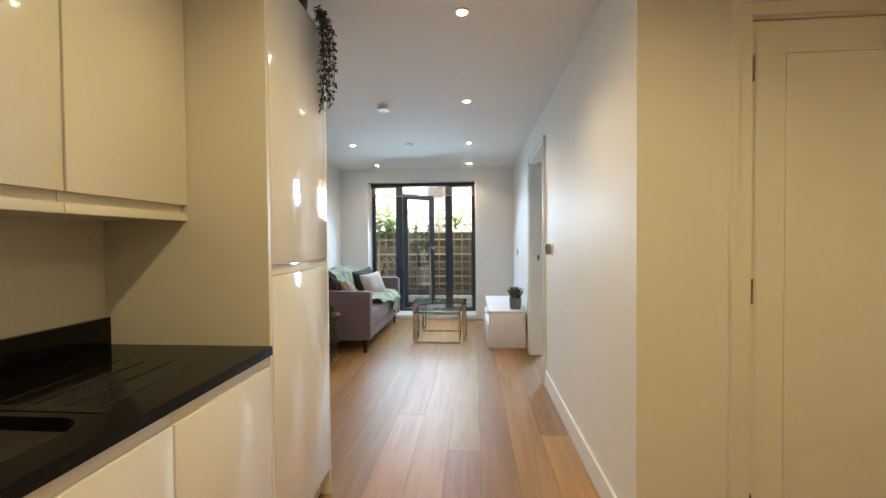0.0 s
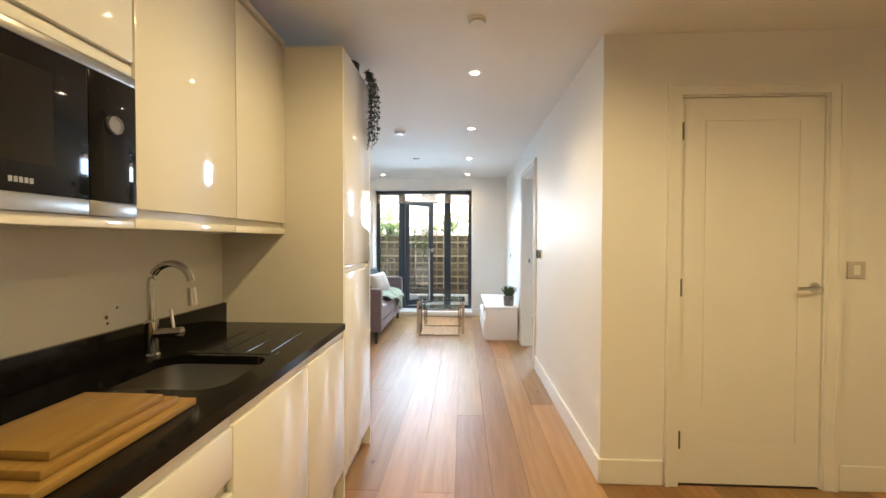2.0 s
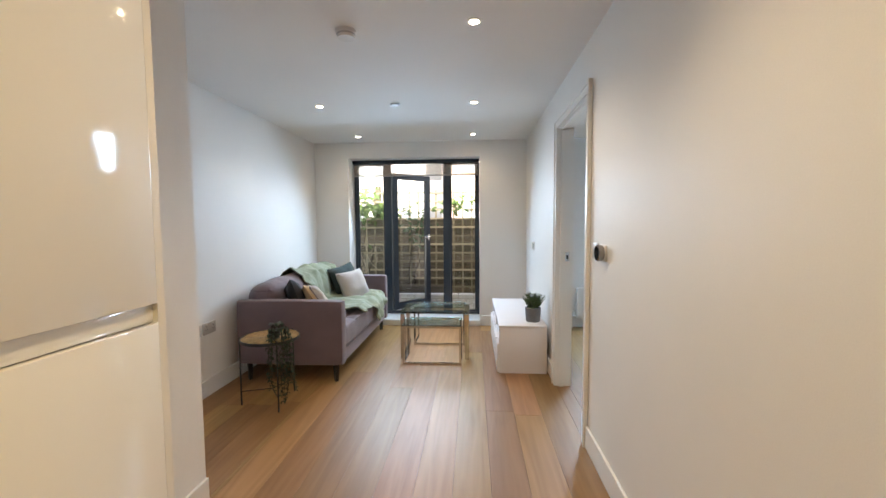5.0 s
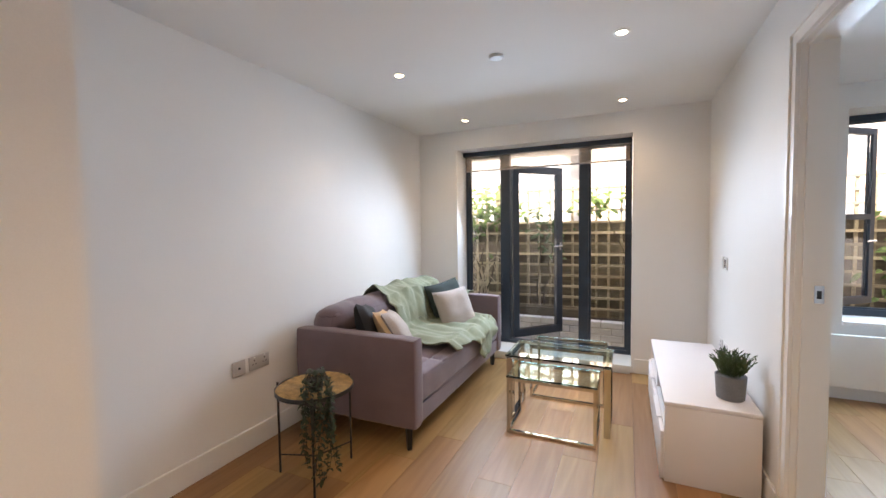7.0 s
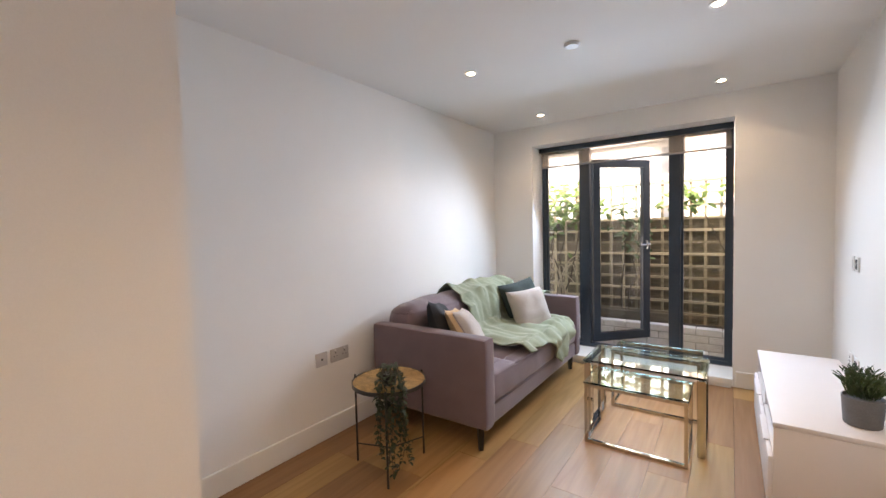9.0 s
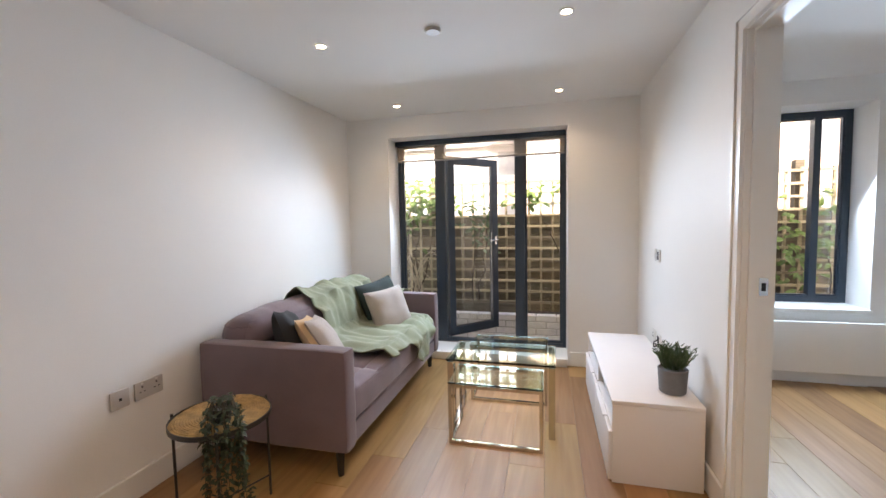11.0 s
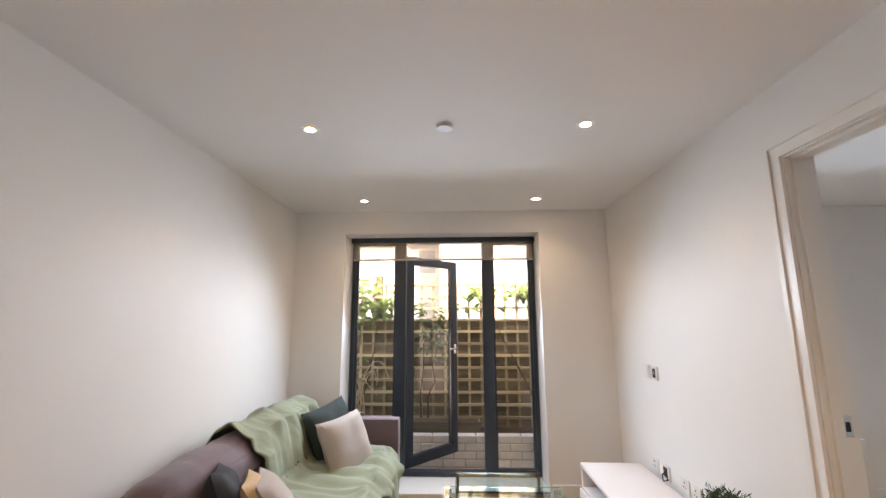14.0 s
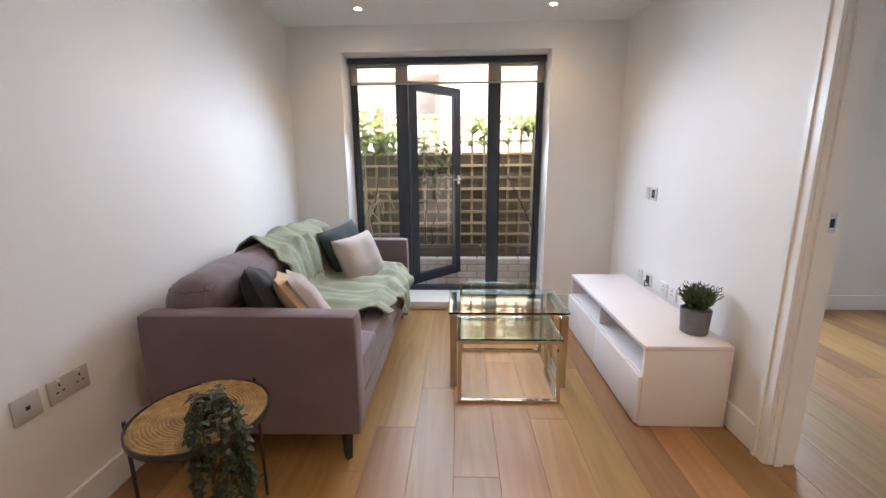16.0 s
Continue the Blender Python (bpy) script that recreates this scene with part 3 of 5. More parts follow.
# ---- ceiling fittings ----
dl = thing("downlight", (0, 0, 0), "recessed round ceiling downlight, lit warm white", "downlight", "ceiling downlights")
part("bezel", lathe([(0.024, -0.001), (0.042, -0.001), (0.042, -0.005), (0.036, -0.007), (0.024, -0.004)], (0, 0, 0), 28), TRIM, dl, "white round bezel")
part("lens", lathe([(0.001, -0.002), (0.024, -0.002), (0.024, -0.0035), (0.001, -0.004)], (0, 0, 0), 24), LENS, dl, "glowing lens")
# The last three are unseen, added to brighten the kitchen and bedroom.
LIGHTS = [(0.10, 2.04), (0.10, 3.30), (-1.243, 4.675), (0.10, 4.68), (-1.262, 5.92), (0.093, 5.915), (0.10, 0.80), (0.10, -0.55), (1.40, -0.10), (2.2, 4.6)]
dl.location = (*LIGHTS[0], H)
for x, y in LIGHTS[1:]:
    copy_thing(dl, pose(x, y, H))
for i, (x, y) in enumerate(LIGHTS):
    lamp = new("downlight_beam", bpy.data.lights.new("downlight_beam", "SPOT"))
    lamp.data.energy, lamp.data.color, lamp.data.shadow_soft_size = LAMP_W * (KITCHEN * (1.1 if x > 1 else 0.8) if y < 1 else 2.7 if y < 4 else 1.0), ((1.0, 0.755, 0.335) if y < 1 else (1.0, 0.78, 0.50)), 0.03
    lamp.data.spot_size, lamp.data.spot_blend = (radians(170), 0.6) if y < 1 else (radians(135), 0.9)
    lamp.location = (x, y, H - 0.012)


def detector(x, y, r, h, label):
    d = thing("smoke_detector", (x, y, H), label, "smoke detector")
    part("housing", lathe([(r, -0.0005), (r, -h * 0.4), (r * 0.86, -h * 0.55), (r * 0.8, -h), (0.002, -h)], (x, y, H), 32), SOCKET if h > 0.015 else PLATE, d)
    part("vent_ring", lathe([(r * 0.84, -h * 0.56), (r * 0.9, -h * 0.5), (r * 0.9, -h * 0.62), (r * 0.82, -h * 0.7)], (x, y, H), 32), BRUSHED, d, "fine grey vent ring")
    return d


detector(0.093, 1.432, 0.045, 0.02, "small white round sprinkler cover on the ceiling")
detector(-0.58, 3.34, 0.055, 0.04, "round white smoke detector on the hall ceiling")
detector(-0.579, 4.673, 0.045, 0.014, "small flat round ceiling plate in the living room")

# ---- kitchen ----
KF, UF, YT = -0.548, -0.833, 1.388      # base fronts, wall unit fronts, end of the run


def base_unit(y0, y1, label, drawers=False, bowl=False):
    u = thing("base_cabinet", ((XK + KF) / 2, (y0 + y1) / 2, 0), label, "kitchen cabinet", "kitchen base cabinets")
    if bowl:
        body = boxes([((XK + 0.002, y0, 0.14), (KF - 0.024, y0 + 0.018, 0.836)), ((XK + 0.002, y1 - 0.018, 0.14), (KF - 0.024, y1, 0.836)), ((XK + 0.002, y0 + 0.018, 0.14), (KF - 0.024, y1 - 0.018, 0.16)), ((XK + 0.002, y0 + 0.018, 0.16), (XK + 0.02, y1 - 0.018, 0.6))])
    else:
        body = box((XK + 0.002, y0, 0.14), (KF - 0.024, y1, 0.836))
    part("body", body, PANEL, u, smooth=False)
    part("plinth", box((KF - 0.07, y0, 0.001), (KF - 0.052, y1, 0.138)), PANEL, u, smooth=False)
    part("handle_rail", box((KF - 0.022, y0, 0.803), (KF - 0.006, y1, 0.836), 0.002), PANEL, u, "cream recessed grip rail")
    zs = ((0.15, 0.40), (0.412, 0.634), (0.671, 0.800)) if drawers else ((0.15, 0.800),)
    for z0, z1 in zs:
        part("drawer_front" if drawers else "door", box((KF - 0.02, y0 + 0.0015, z0), (KF, y1 - 0.0015, z1), 0.003), GLOSS, u, "cream gloss slab front")
    return u


base_unit(0.940, YT - 0.002, "cream gloss base cabinet under the drainer")
base_unit(0.445, 0.937, "cream gloss sink cabinet with a plain door", bowl=True)
base_unit(-0.155, 0.442, "cream gloss drawer unit with three drawers", drawers=True)
base_unit(-0.755, -0.158, "cream gloss base cabinet with a plain door")
base_unit(-1.355, -0.758, "cream gloss base cabinet with a plain door")

SX0, SX1, SY0, SY1 = -0.995, -0.625, 0.50, 0.818   # bowl
wt = thing("worktop", (-0.85, 0.2, 0.83), "polished black stone worktop with upstand", "worktop")
y_end = -1.36
slab_mesh = boxes([((XK + 0.002, SY1, 0.838), (-0.54, YT - 0.002, 0.868)), ((XK + 0.002, y_end, 0.838), (-0.54, SY0, 0.868)), ((XK + 0.002, SY0, 0.838), (SX0, SY1, 0.868)), ((SX1, SY0, 0.838), (-0.54, SY1, 0.868))])
for cx, cy, a0 in ((SX1, SY1, 0), (SX0, SY1, 90), (SX0, SY0, 180), (SX1, SY0, 270)):
    ux, uy = (1 if a0 in (0, 270) else -1), (1 if a0 in (0, 90) else -1)
    mx, my = cx - ux * 0.07, cy - uy * 0.07
    rim = [(cx, cy)] + [(mx + 0.07 * math.cos(radians(a0 + 15 * k)), my + 0.07 * math.sin(radians(a0 + 15 * k))) for k in range(7)]
    low, high = [[slab_mesh.verts.new((x, y, z)) for x, y in rim] for z in (0.838, 0.868)]
    slab_mesh.faces.new(high)
    slab_mesh.faces.new(low[::-1])
    for k in range(8):
        slab_mesh.faces.new((low[k], low[(k + 1) % 8], high[(k + 1) % 8], high[k]))
bmesh.ops.recalc_face_normals(slab_mesh, faces=slab_mesh.faces[:])
part("slab", slab_mesh, STONE, wt, smooth=False)
part("upstand", box((XK + 0.002, y_end, 0.8685), (XK + 0.022, YT - 0.002, 0.965), 0.002), STONE, wt, "black stone upstand")
# Ledge and grooves are a slightly paler black than the slab.
GROOVE_STONE = mat("paler_groove_stone", (0.016, 0.015, 0.014), 0.25, spec=0.2)
part("drip_ledge", box((-0.955, 0.842, 0.8682), (-0.628, 0.868, 0.8700), 0.0006), GROOVE_STONE, wt, "shallow ledge where the drainer meets the bowl", smooth=False)
for k in range(4):
    gx = -0.915 + k * 0.085
    part("drainer_groove", rod([(gx, 0.87, 0.8684), (gx - 0.012, 1.20, 0.8684)], [0.0028, 0.001], 8), GROOVE_STONE, wt, "shallow drainer groove")
sink = thing("sink", (-0.81, 0.65, 0.65), "undermounted steel sink bowl", "sink")
bowl = bmesh.new()
rings = []
for z, inset in ((0.838, -0.004), (0.70, 0.004), (0.672, 0.02), (0.665, 0.05), (0.662, 0.13)):
    x0, x1, y0, y1 = SX0 + inset, SX1 - inset, SY0 + inset, SY1 - inset
    rr = 0.06
    ring = []
    for cx, cy, a0 in ((x1 - rr, y1 - rr, 0), (x0 + rr, y1 - rr, 90), (x0 + rr, y0 + rr, 180), (x1 - rr, y0 + rr, 270)):
        for k in range(6):
            a = radians(a0 + 18 * k)
            ring.append(bowl.verts.new((cx + rr * math.cos(a), cy + rr * math.sin(a), z)))
    rings.append(ring)
for r0, r1 in zip(rings, rings[1:]):
    for k in range(24):
        bowl.faces.new((r0[k], r0[(k + 1) % 24], r1[(k + 1) % 24], r1[k]))
bowl.faces.new(rings[-1])
part("bowl", bowl, STEEL, sink)
part("waste", lathe([(0.001, 0.664), (0.04, 0.664), (0.04, 0.667), (0.03, 0.665), (0.001, 0.665)], (-0.81, 0.65, 0), 24), CHROME, sink, "chrome waste")

tap = thing("kitchen_tap", (-1.045, 0.80, 0.868), "tall chrome swan-neck mixer tap", "tap")
part("column", lathe([(0.001, 0.0), (0.026, 0.0), (0.026, 0.006), (0.021, 0.012), (0.021, 0.12), (0.015, 0.128), (0.001, 0.128)], (-1.045, 0.80, 0.868), 24), CHROME, tap)
arc = [(-1.045, 0.80, 0.99), (-1.045, 0.80, 1.12)]
for k in range(1, 13):
    a = radians(180 - 14.5 * k)
    arc.append((-0.977 + 0.068 * math.cos(a), 0.80 + 0.012 * k / 12, 1.12 + 0.068 * math.sin(a)))
part("spout", rod(arc, 0.0125, 14), CHROME, tap)
part("nozzle", rod([(-0.909, 0.813, 1.105), (-0.905, 0.814, 1.045)], [0.0145, 0.016], 14), CHROME, tap, "chrome pull-out nozzle")
part("lever_body", rod([(-1.03, 0.80, 0.945), (-0.945, 0.815, 0.950)], 0.017, 16), CHROME, tap)
part("lever", rod([(-0.975, 0.81, 0.96), (-0.982, 0.81, 1.03)], [0.007, 0.005], 10), CHROME, tap, "thin chrome lever")

for i, (x0, x1, y0, y1, z0) in enumerate(((-0.885, -0.617, 0.030, 0.408, 0.8690), (-0.865, -0.635, 0.060, 0.372, 0.8865), (-0.835, -0.647, 0.086, 0.340, 0.9040))):
    single("chopping_board", box((x0, y0, z0), (x1, y1, z0 + 0.017), 0.003), BAMBOO, "flat bamboo chopping board stacked on the worktop", "chopping board", "stacked chopping boards")


def wall_unit(y0, y1, label, z0=1.352):
    u = thing("wall_cabinet", ((XK + UF) / 2, (y0 + y1) / 2, z0), label, "kitchen cabinet", "kitchen wall cabinets")
    part("body", box((XK + 0.002, y0, 1.301), (UF - 0.024, y1, 2.203)), PANEL, u, smooth=False)
    part("grip_rail", box((UF - 0.022, y0, 1.299), (UF - 0.004, y1, 1.325), 0.002), GLOSS, u, "cream grip rail under the door")
    part("door", box((UF - 0.02, y0 + 0.0015, z0), (UF, y1 - 0.0015, 2.185), 0.003), GLOSS, u, "cream gloss slab door")
    return u


wall_unit(0.967, YT - 0.002, "cream high-gloss wall cabinet with a plain door")
wall_unit(0.491, 0.964, "cream high-gloss wall cabinet with a plain door")
wall_unit(-0.71, -0.112, "cream high-gloss wall cabinet with a plain door")
wall_unit(-1.31, -0.713, "cream high-gloss wall cabinet with a plain door")
structure("trim", box((XK + 0.002, -1.31, 2.2035), (UF + 0.004, YT - 0.002, 2.225), 0.002), PANEL, "cream cornice strip above the wall cabinets", "cornice")
mu = thing("wall_cabinet", (-1.0, 0.19, 1.3), "cream gloss wall cabinet housing the built-in microwave", "kitchen cabinet", "kitchen wall cabinets")
part("body", boxes([((XK + 0.002, -0.109, 1.299), (UF - 0.024, 0.488, 1.322)), ((XK + 0.002, -0.109, 1.705), (UF - 0.024, 0.488, 2.203)), ((XK + 0.002, -0.109, 1.322), (XK + 0.02, 0.488, 1.705)), ((XK + 0.02, -0.109, 1.322), (UF - 0.024, -0.095, 1.705)), ((XK + 0.02, 0.474, 1.322), (UF - 0.024, 0.488, 1.705))]), PANEL, mu, smooth=False)
part("door", box((UF - 0.02, -0.1075, 1.731), (UF, 0.4865, 2.185), 0.003), GLOSS, mu, "cream gloss flap door")
part("grip_rail", box((UF - 0.022, -0.109, 1.696), (UF - 0.006, 0.488, 1.722), 0.002), GLOSS, mu, "cream grip rail under the flap")
part("lower_rail", box((UF - 0.022, -0.109, 1.299), (UF - 0.004, 0.488, 1.325), 0.002), GLOSS, mu)
mw = thing("microwave", (-0.98, 0.19, 1.33), "built-in black glass microwave with steel trim", "microwave")
part("body", box((XK + 0.03, -0.09, 1.3225), (UF - 0.021, 0.47, 1.69)), DARKMETAL, mw, smooth=False)
part("door_glass", box((UF - 0.02, -0.106, 1.362), (UF + 0.006, 0.350, 1.664), 0.002), BLACKGLASS, mw, "black glass door")
part("viewing_window", box((UF + 0.0062, -0.02, 1.42), (UF + 0.0072, 0.27, 1.615)), GREYGLASS, mw, "smoky viewing window", smooth=False)
part("control_panel", box((UF - 0.02, 0.352, 1.362), (UF + 0.006, 0.486, 1.664), 0.002), BLACKGLASS, mw, "black control panel")
part("steel_strip", box((UF - 0.02, -0.106, 1.326), (UF + 0.006, 0.350, 1.361), 0.002), STEEL, mw, "brushed steel strip")
part("steel_strip", box((UF - 0.02, 0.352, 1.326), (UF + 0.006, 0.486, 1.361), 0.002), STEEL, mw, "brushed steel strip")
part("steel_strip", box((UF - 0.02, -0.106, 1.665), (UF + 0.006, 0.486, 1.690), 0.002), STEEL, mw, "brushed steel strip")
part("dial", lathe([(0.001, 0.005), (0.017, 0.005), (0.018, 0.008), (0.021, 0.008), (0.022, 0.006), (0.022, 0.0), (0.001, 0.0)], (UF + 0.006, 0.418, 1.55), 28, "X"), STEEL, mw, "steel dial")
for k in range(5):
    part("maker_mark", box((UF + 0.0062, 0.184 + k * 0.0095, 1.380), (UF + 0.007, 0.191 + k * 0.0095, 1.391)), STEEL, mw, "small silver mark", smooth=False)

SCUFF = mat("brown_scuff", (0.20, 0.11, 0.06), 0.8, vary=0.4, scale=60)
for y, z, r in ((0.740, 1.012, 0.007), (0.782, 1.038, 0.005), (0.744, 0.991, 0.005)):
    single("wall_mark", lathe([(0.001, 0.0003), (r, 0.0003), (r * 0.7, 0.0011), (0.001, 0.0012)], (XK, y, z), 9, "X"), SCUFF, "small brown scuff mark on the kitchen wall", "mark", "scuff marks")

YT1 = 1.955
tu = thing("tall_cabinet", (-0.85, 1.66, 0), "tall cream gloss fridge cabinet beside the worktop", "kitchen cabinet")
part("body", box((XK + 0.002, YT + 0.02, 0.12), (KF - 0.024, YT1 - 0.02, 2.19)), PANEL, tu, smooth=False)
for y0, y1 in ((YT, YT + 0.0195), (YT1 - 0.0195, YT1)):
    part("end_panel", box((XK + 0.002, y0, 0.001), (KF - 0.002, y1, 2.203)), PANEL, tu, "matt cream end panel", smooth=False)
part("door", box((KF - 0.02, YT + 0.021, 0.125), (KF, YT1 - 0.0205, 1.105), 0.003), GLOSS, tu, "cream gloss lower door")
part("grip_rail", box((KF - 0.022, YT + 0.021, 1.107), (KF - 0.012, YT1 - 0.0205, 1.142), 0.001), GLOSS, tu, "recessed cream grip")
part("door", box((KF - 0.02, YT + 0.021, 1.144), (KF, YT1 - 0.0205, 2.2), 0.003), GLOSS, tu, "cream gloss upper door")
part("plinth", box((KF - 0.07, YT + 0.02, 0.001), (KF - 0.052, YT1 - 0.02, 0.119)), PANEL, tu, smooth=False)


# ---- leaves ----
def add_leaf(bm, p, d, up, length, width, fold=0.25):
    """A pointed leaf of six faces, folded along its rib and drooping at the tip."""
    d = d.normalized()
    s = d.cross(up)
    s = s.normalized() if s.length > 1e-4 else Vector((1, 0, 0))
    nrm = s.cross(d).normalized()
    rib = [p, p + d * length * 0.35 + nrm * length * 0.05, p + d * length * 0.7, p + d * length - nrm * length * 0.15]
    lw = [0.02, 0.5, 0.42, 0.0]
    mids = [bm.verts.new(q) for q in rib]
    for sign in (1, -1):
        side = [bm.verts.new(rib[i] + s * sign * width * lw[i] + nrm * width * fold * lw[i]) for i in (1, 2)]
        for quad in ((mids[0], side[0], mids[1]), (mids[1], side[0], side[1], mids[2]), (mids[2], side[1], mids[3])):
            bm.faces.new(quad if sign > 0 else quad[::-1])


def trailing(origin, strands, drop, spread, leaf_len, rng, push):
    """Stems that spill over an edge and hang, and their leaves."""
    stems, leaves = bmesh.new(), bmesh.new()
    for k in range(strands):
        a = rng.uniform(0, 2 * math.pi)
        p = Vector(origin) + Vector((math.cos(a), math.sin(a), 0)) * spread * rng.uniform(0.1, 0.7)
        out = Vector((push[0] + 0.8 * math.cos(a), push[1] + 0.8 * math.sin(a), 0)).normalized() * spread
        pts = [p, p + Vector((0, 0, 0.05)) + out * 0.35]
        total = drop * rng.uniform(0.35, 1.0)
        n = max(4, int(total / 0.03))
        for i in range(n):
            q = pts[-1] + Vector((rng.uniform(-1, 1) * 0.006, rng.uniform(-1, 1) * 0.006, -total / n)) + out * 0.5 * (0.45 ** i)
            pts.append(q)
        r = rod(pts, 0.0014, 4)
        me = bpy.data.meshes.new("tmp")
        r.to_mesh(me)
        r.free()
        stems.from_mesh(me)
        bpy.data.meshes.remove(me)
        for q in pts[1:]:
            for _ in range(2):
                b = rng.uniform(0, 2 * math.pi)
                add_leaf(leaves, q, Vector((math.cos(b), math.sin(b), rng.uniform(-0.9, 0.3))), Vector((0, 0, 1)), leaf_len * rng.uniform(0.7, 1.2), leaf_len * 0.55)
    return stems, leaves


rng = random.Random(4)
hp1 = thing("trailing_plant", (-0.66, 1.82, 2.204), "trailing green plant in a black pot on the tall cabinet", "plant")
part("pot", lathe([(0.001, 0), (0.05, 0), (0.06, 0.1), (0.055, 0.1), (0.05, 0.085), (0.001, 0.085)], (-0.64, 1.82, 2.204), 24), DARKMETAL, hp1, "black pot")
st, lv = trailing((-0.545, 1.86, 2.22), 16, 0.46, 0.035, 0.024, rng, (1.0, 0.2))
part("stem", st, STEM, hp1)
part("foliage", lv, LEAF_DUSTY, hp1, "small dusty green leaves", smooth=False)


# ---- plates on the walls ----
def plate(name, center, normal, w, h, label, category, material=SOCKET, details=(), group=""):
    """A wall plate; details are (across, up, width, height, material, name), seen from the front."""
    c = Vector(center)
    nrm = Vector(normal)
    across = Vector((0, 0, 1)).cross(nrm)
    ob = thing(name, c, label, category, group)

    def slab_of(u, v, ww, hh, d0, d1, bev):
        pts = [c + across * (u + sx * ww / 2) + Vector((0, 0, v + sz * hh / 2)) + nrm * d for sx in (-1, 1) for sz in (-1, 1) for d in (d0, d1)]
        lo = [min(p[i] for p in pts) for i in range(3)]
        hi = [max(p[i] for p in pts) for i in range(3)]
        return box(lo, hi, bev)

    part("faceplate", slab_of(0, 0, w, h, 0.0003, 0.009, 0.0025), material, ob)
    for u, v, ww, hh, m, nm in details:
        part(nm, slab_of(u, v, ww, hh, 0.0092, 0.0115, 0), m, ob, smooth=False)
    return ob


def outlet_details(u):
    return [(u, 0.018, 0.005, 0.009, SLOT, "earth_slot"), (u - 0.011, -0.006, 0.008, 0.004, SLOT, "pin_slot"), (u + 0.011, -0.006, 0.008, 0.004, SLOT, "pin_slot"), (u, 0.034, 0.012, 0.007, SOCKET, "rocker")]


plate("double_socket", (XL, 4.078, 0.515), (1, 0, 0), 0.146, 0.086, "white double wall socket behind the side table", "socket", PLATE, outlet_details(-0.037) + outlet_details(0.037))
plate("aerial_socket", (XL, 3.935, 0.515), (1, 0, 0), 0.086, 0.086, "single blank wall plate beside the double socket", "socket", PLATE, [(0, 0, 0.012, 0.012, SLOT, "port")])
plate("light_switch", (XK, 2.412, 1.177), (1, 0, 0), 0.086, 0.086, "single brushed light switch on the hall wall", "switch", PLATE, [(0, 0, 0.022, 0.03, SOCKET, "rocker"), (0, -0.02, 0.012, 0.003, SLOT, "mark")])
plate("light_switch", (2.005, YD, 1.125), (0, -1, 0), 0.086, 0.086, "single switch beside the cupboard door", "switch", PLATE, [(0, 0, 0.03, 0.05, SOCKET, "rocker")])
plate("switch_plate", (XR, 5.70, 1.053), (-1, 0, 0), 0.075, 0.086, "white blank wall plate above the media unit", "switch", SOCKET, [(0, 0, 0.03, 0.05, SOCKET, "blank")])
plate("television_switch", (XR, 5.60, 1.053), (-1, 0, 0), 0.075, 0.086, "white wall plate with a dark insert", "switch", SOCKET, [(0, 0, 0.035, 0.055, SLOT, "insert"), (0, 0.002, 0.015, 0.02, BRUSHED, "rocker")])
for y, kind_of in ((5.70, "socket"), (5.56, "open"), (5.35, "socket"), (5.24, "socket")):
    det = outlet_details(0) if kind_of == "socket" else [(0, 0, 0.045, 0.055, SLOT, "cable_opening")]
    plate("wall_socket", (XR, y, 0.472), (-1, 0, 0), 0.09, 0.086, "white wall socket just above the media unit" if kind_of == "socket" else "white plate with a dark cable opening", "socket", SOCKET, det, "sockets above the media unit")
single("aerial_cable", rod([(XR - 0.01, 5.56, 0.475), (XR - 0.04, 5.54, 0.465), (XR - 0.05, 5.51, 0.44), (XR - 0.035, 5.48, 0.455), (XR - 0.05, 5.46, 0.475)], 0.004, 8), DARKMETAL, "short black cable hanging from the wall plate", "cable")
th = thing("thermostat", (XR, 3.24, 1.15), "round chrome thermostat with black face on the wall", "thermostat")
part("back_plate", box((XR - 0.010, 3.198, 1.106), (XR - 0.0005, 3.282, 1.19), 0.004), SOCKET, th, "white square backing")
part("ring", lathe([(0.001, -0.010), (0.036, -0.010), (0.041, -0.018), (0.041, -0.036), (0.037, -0.040), (0.001, -0.040)], (XR, 3.24, 1.148), 36, "X"), DARKCHROME, th, "dark chrome ring")
part("face", lathe([(0.001, -0.0403), (0.034, -0.0403), (0.033, -0.042), (0.001, -0.0425)], (XR, 3.24, 1.148), 36, "X"), BLACKGLASS, th, "black glass face")
plate("light_switch", (XR, 3.37, 1.15), (-1, 0, 0), 0.086, 0.086, "brushed light switch beside the bedroom doorway", "switch", PLATE, [(0, 0, 0.02, 0.03, SLOT, "rocker")])

# ---- sofa ----
A0, A1, B0, B1 = -1.855, -0.968, 4.31, 6.065
sofa = thing("sofa", ((A0 + A1) / 2, (B0 + B1) / 2, 0), "mauve-grey velvet sofa with tufted seat on dark feet", "sofa")
for y0, y1 in ((B0, B0 + 0.11), (B1 - 0.11, B1)):
    part("arm", soft_box((A0, y0, 0.15), (A1, y1, 0.678), 0.022, 12, 0.004, 0.003), SOFA, sofa)
part("base", soft_box((A0 + 0.01, B0 + 0.105, 0.15), (A1 - 0.012, B1 - 0.105, 0.265), 0.012, 8, 0.0, 0.002), SOFA, sofa, "upholstered base rail")
part("back_frame", soft_box((A0 + 0.002, B0 + 0.105, 0.15), (A0 + 0.10, B1 - 0.105, 0.60), 0.025, 12, 0.004, 0.003), SOFA, sofa)


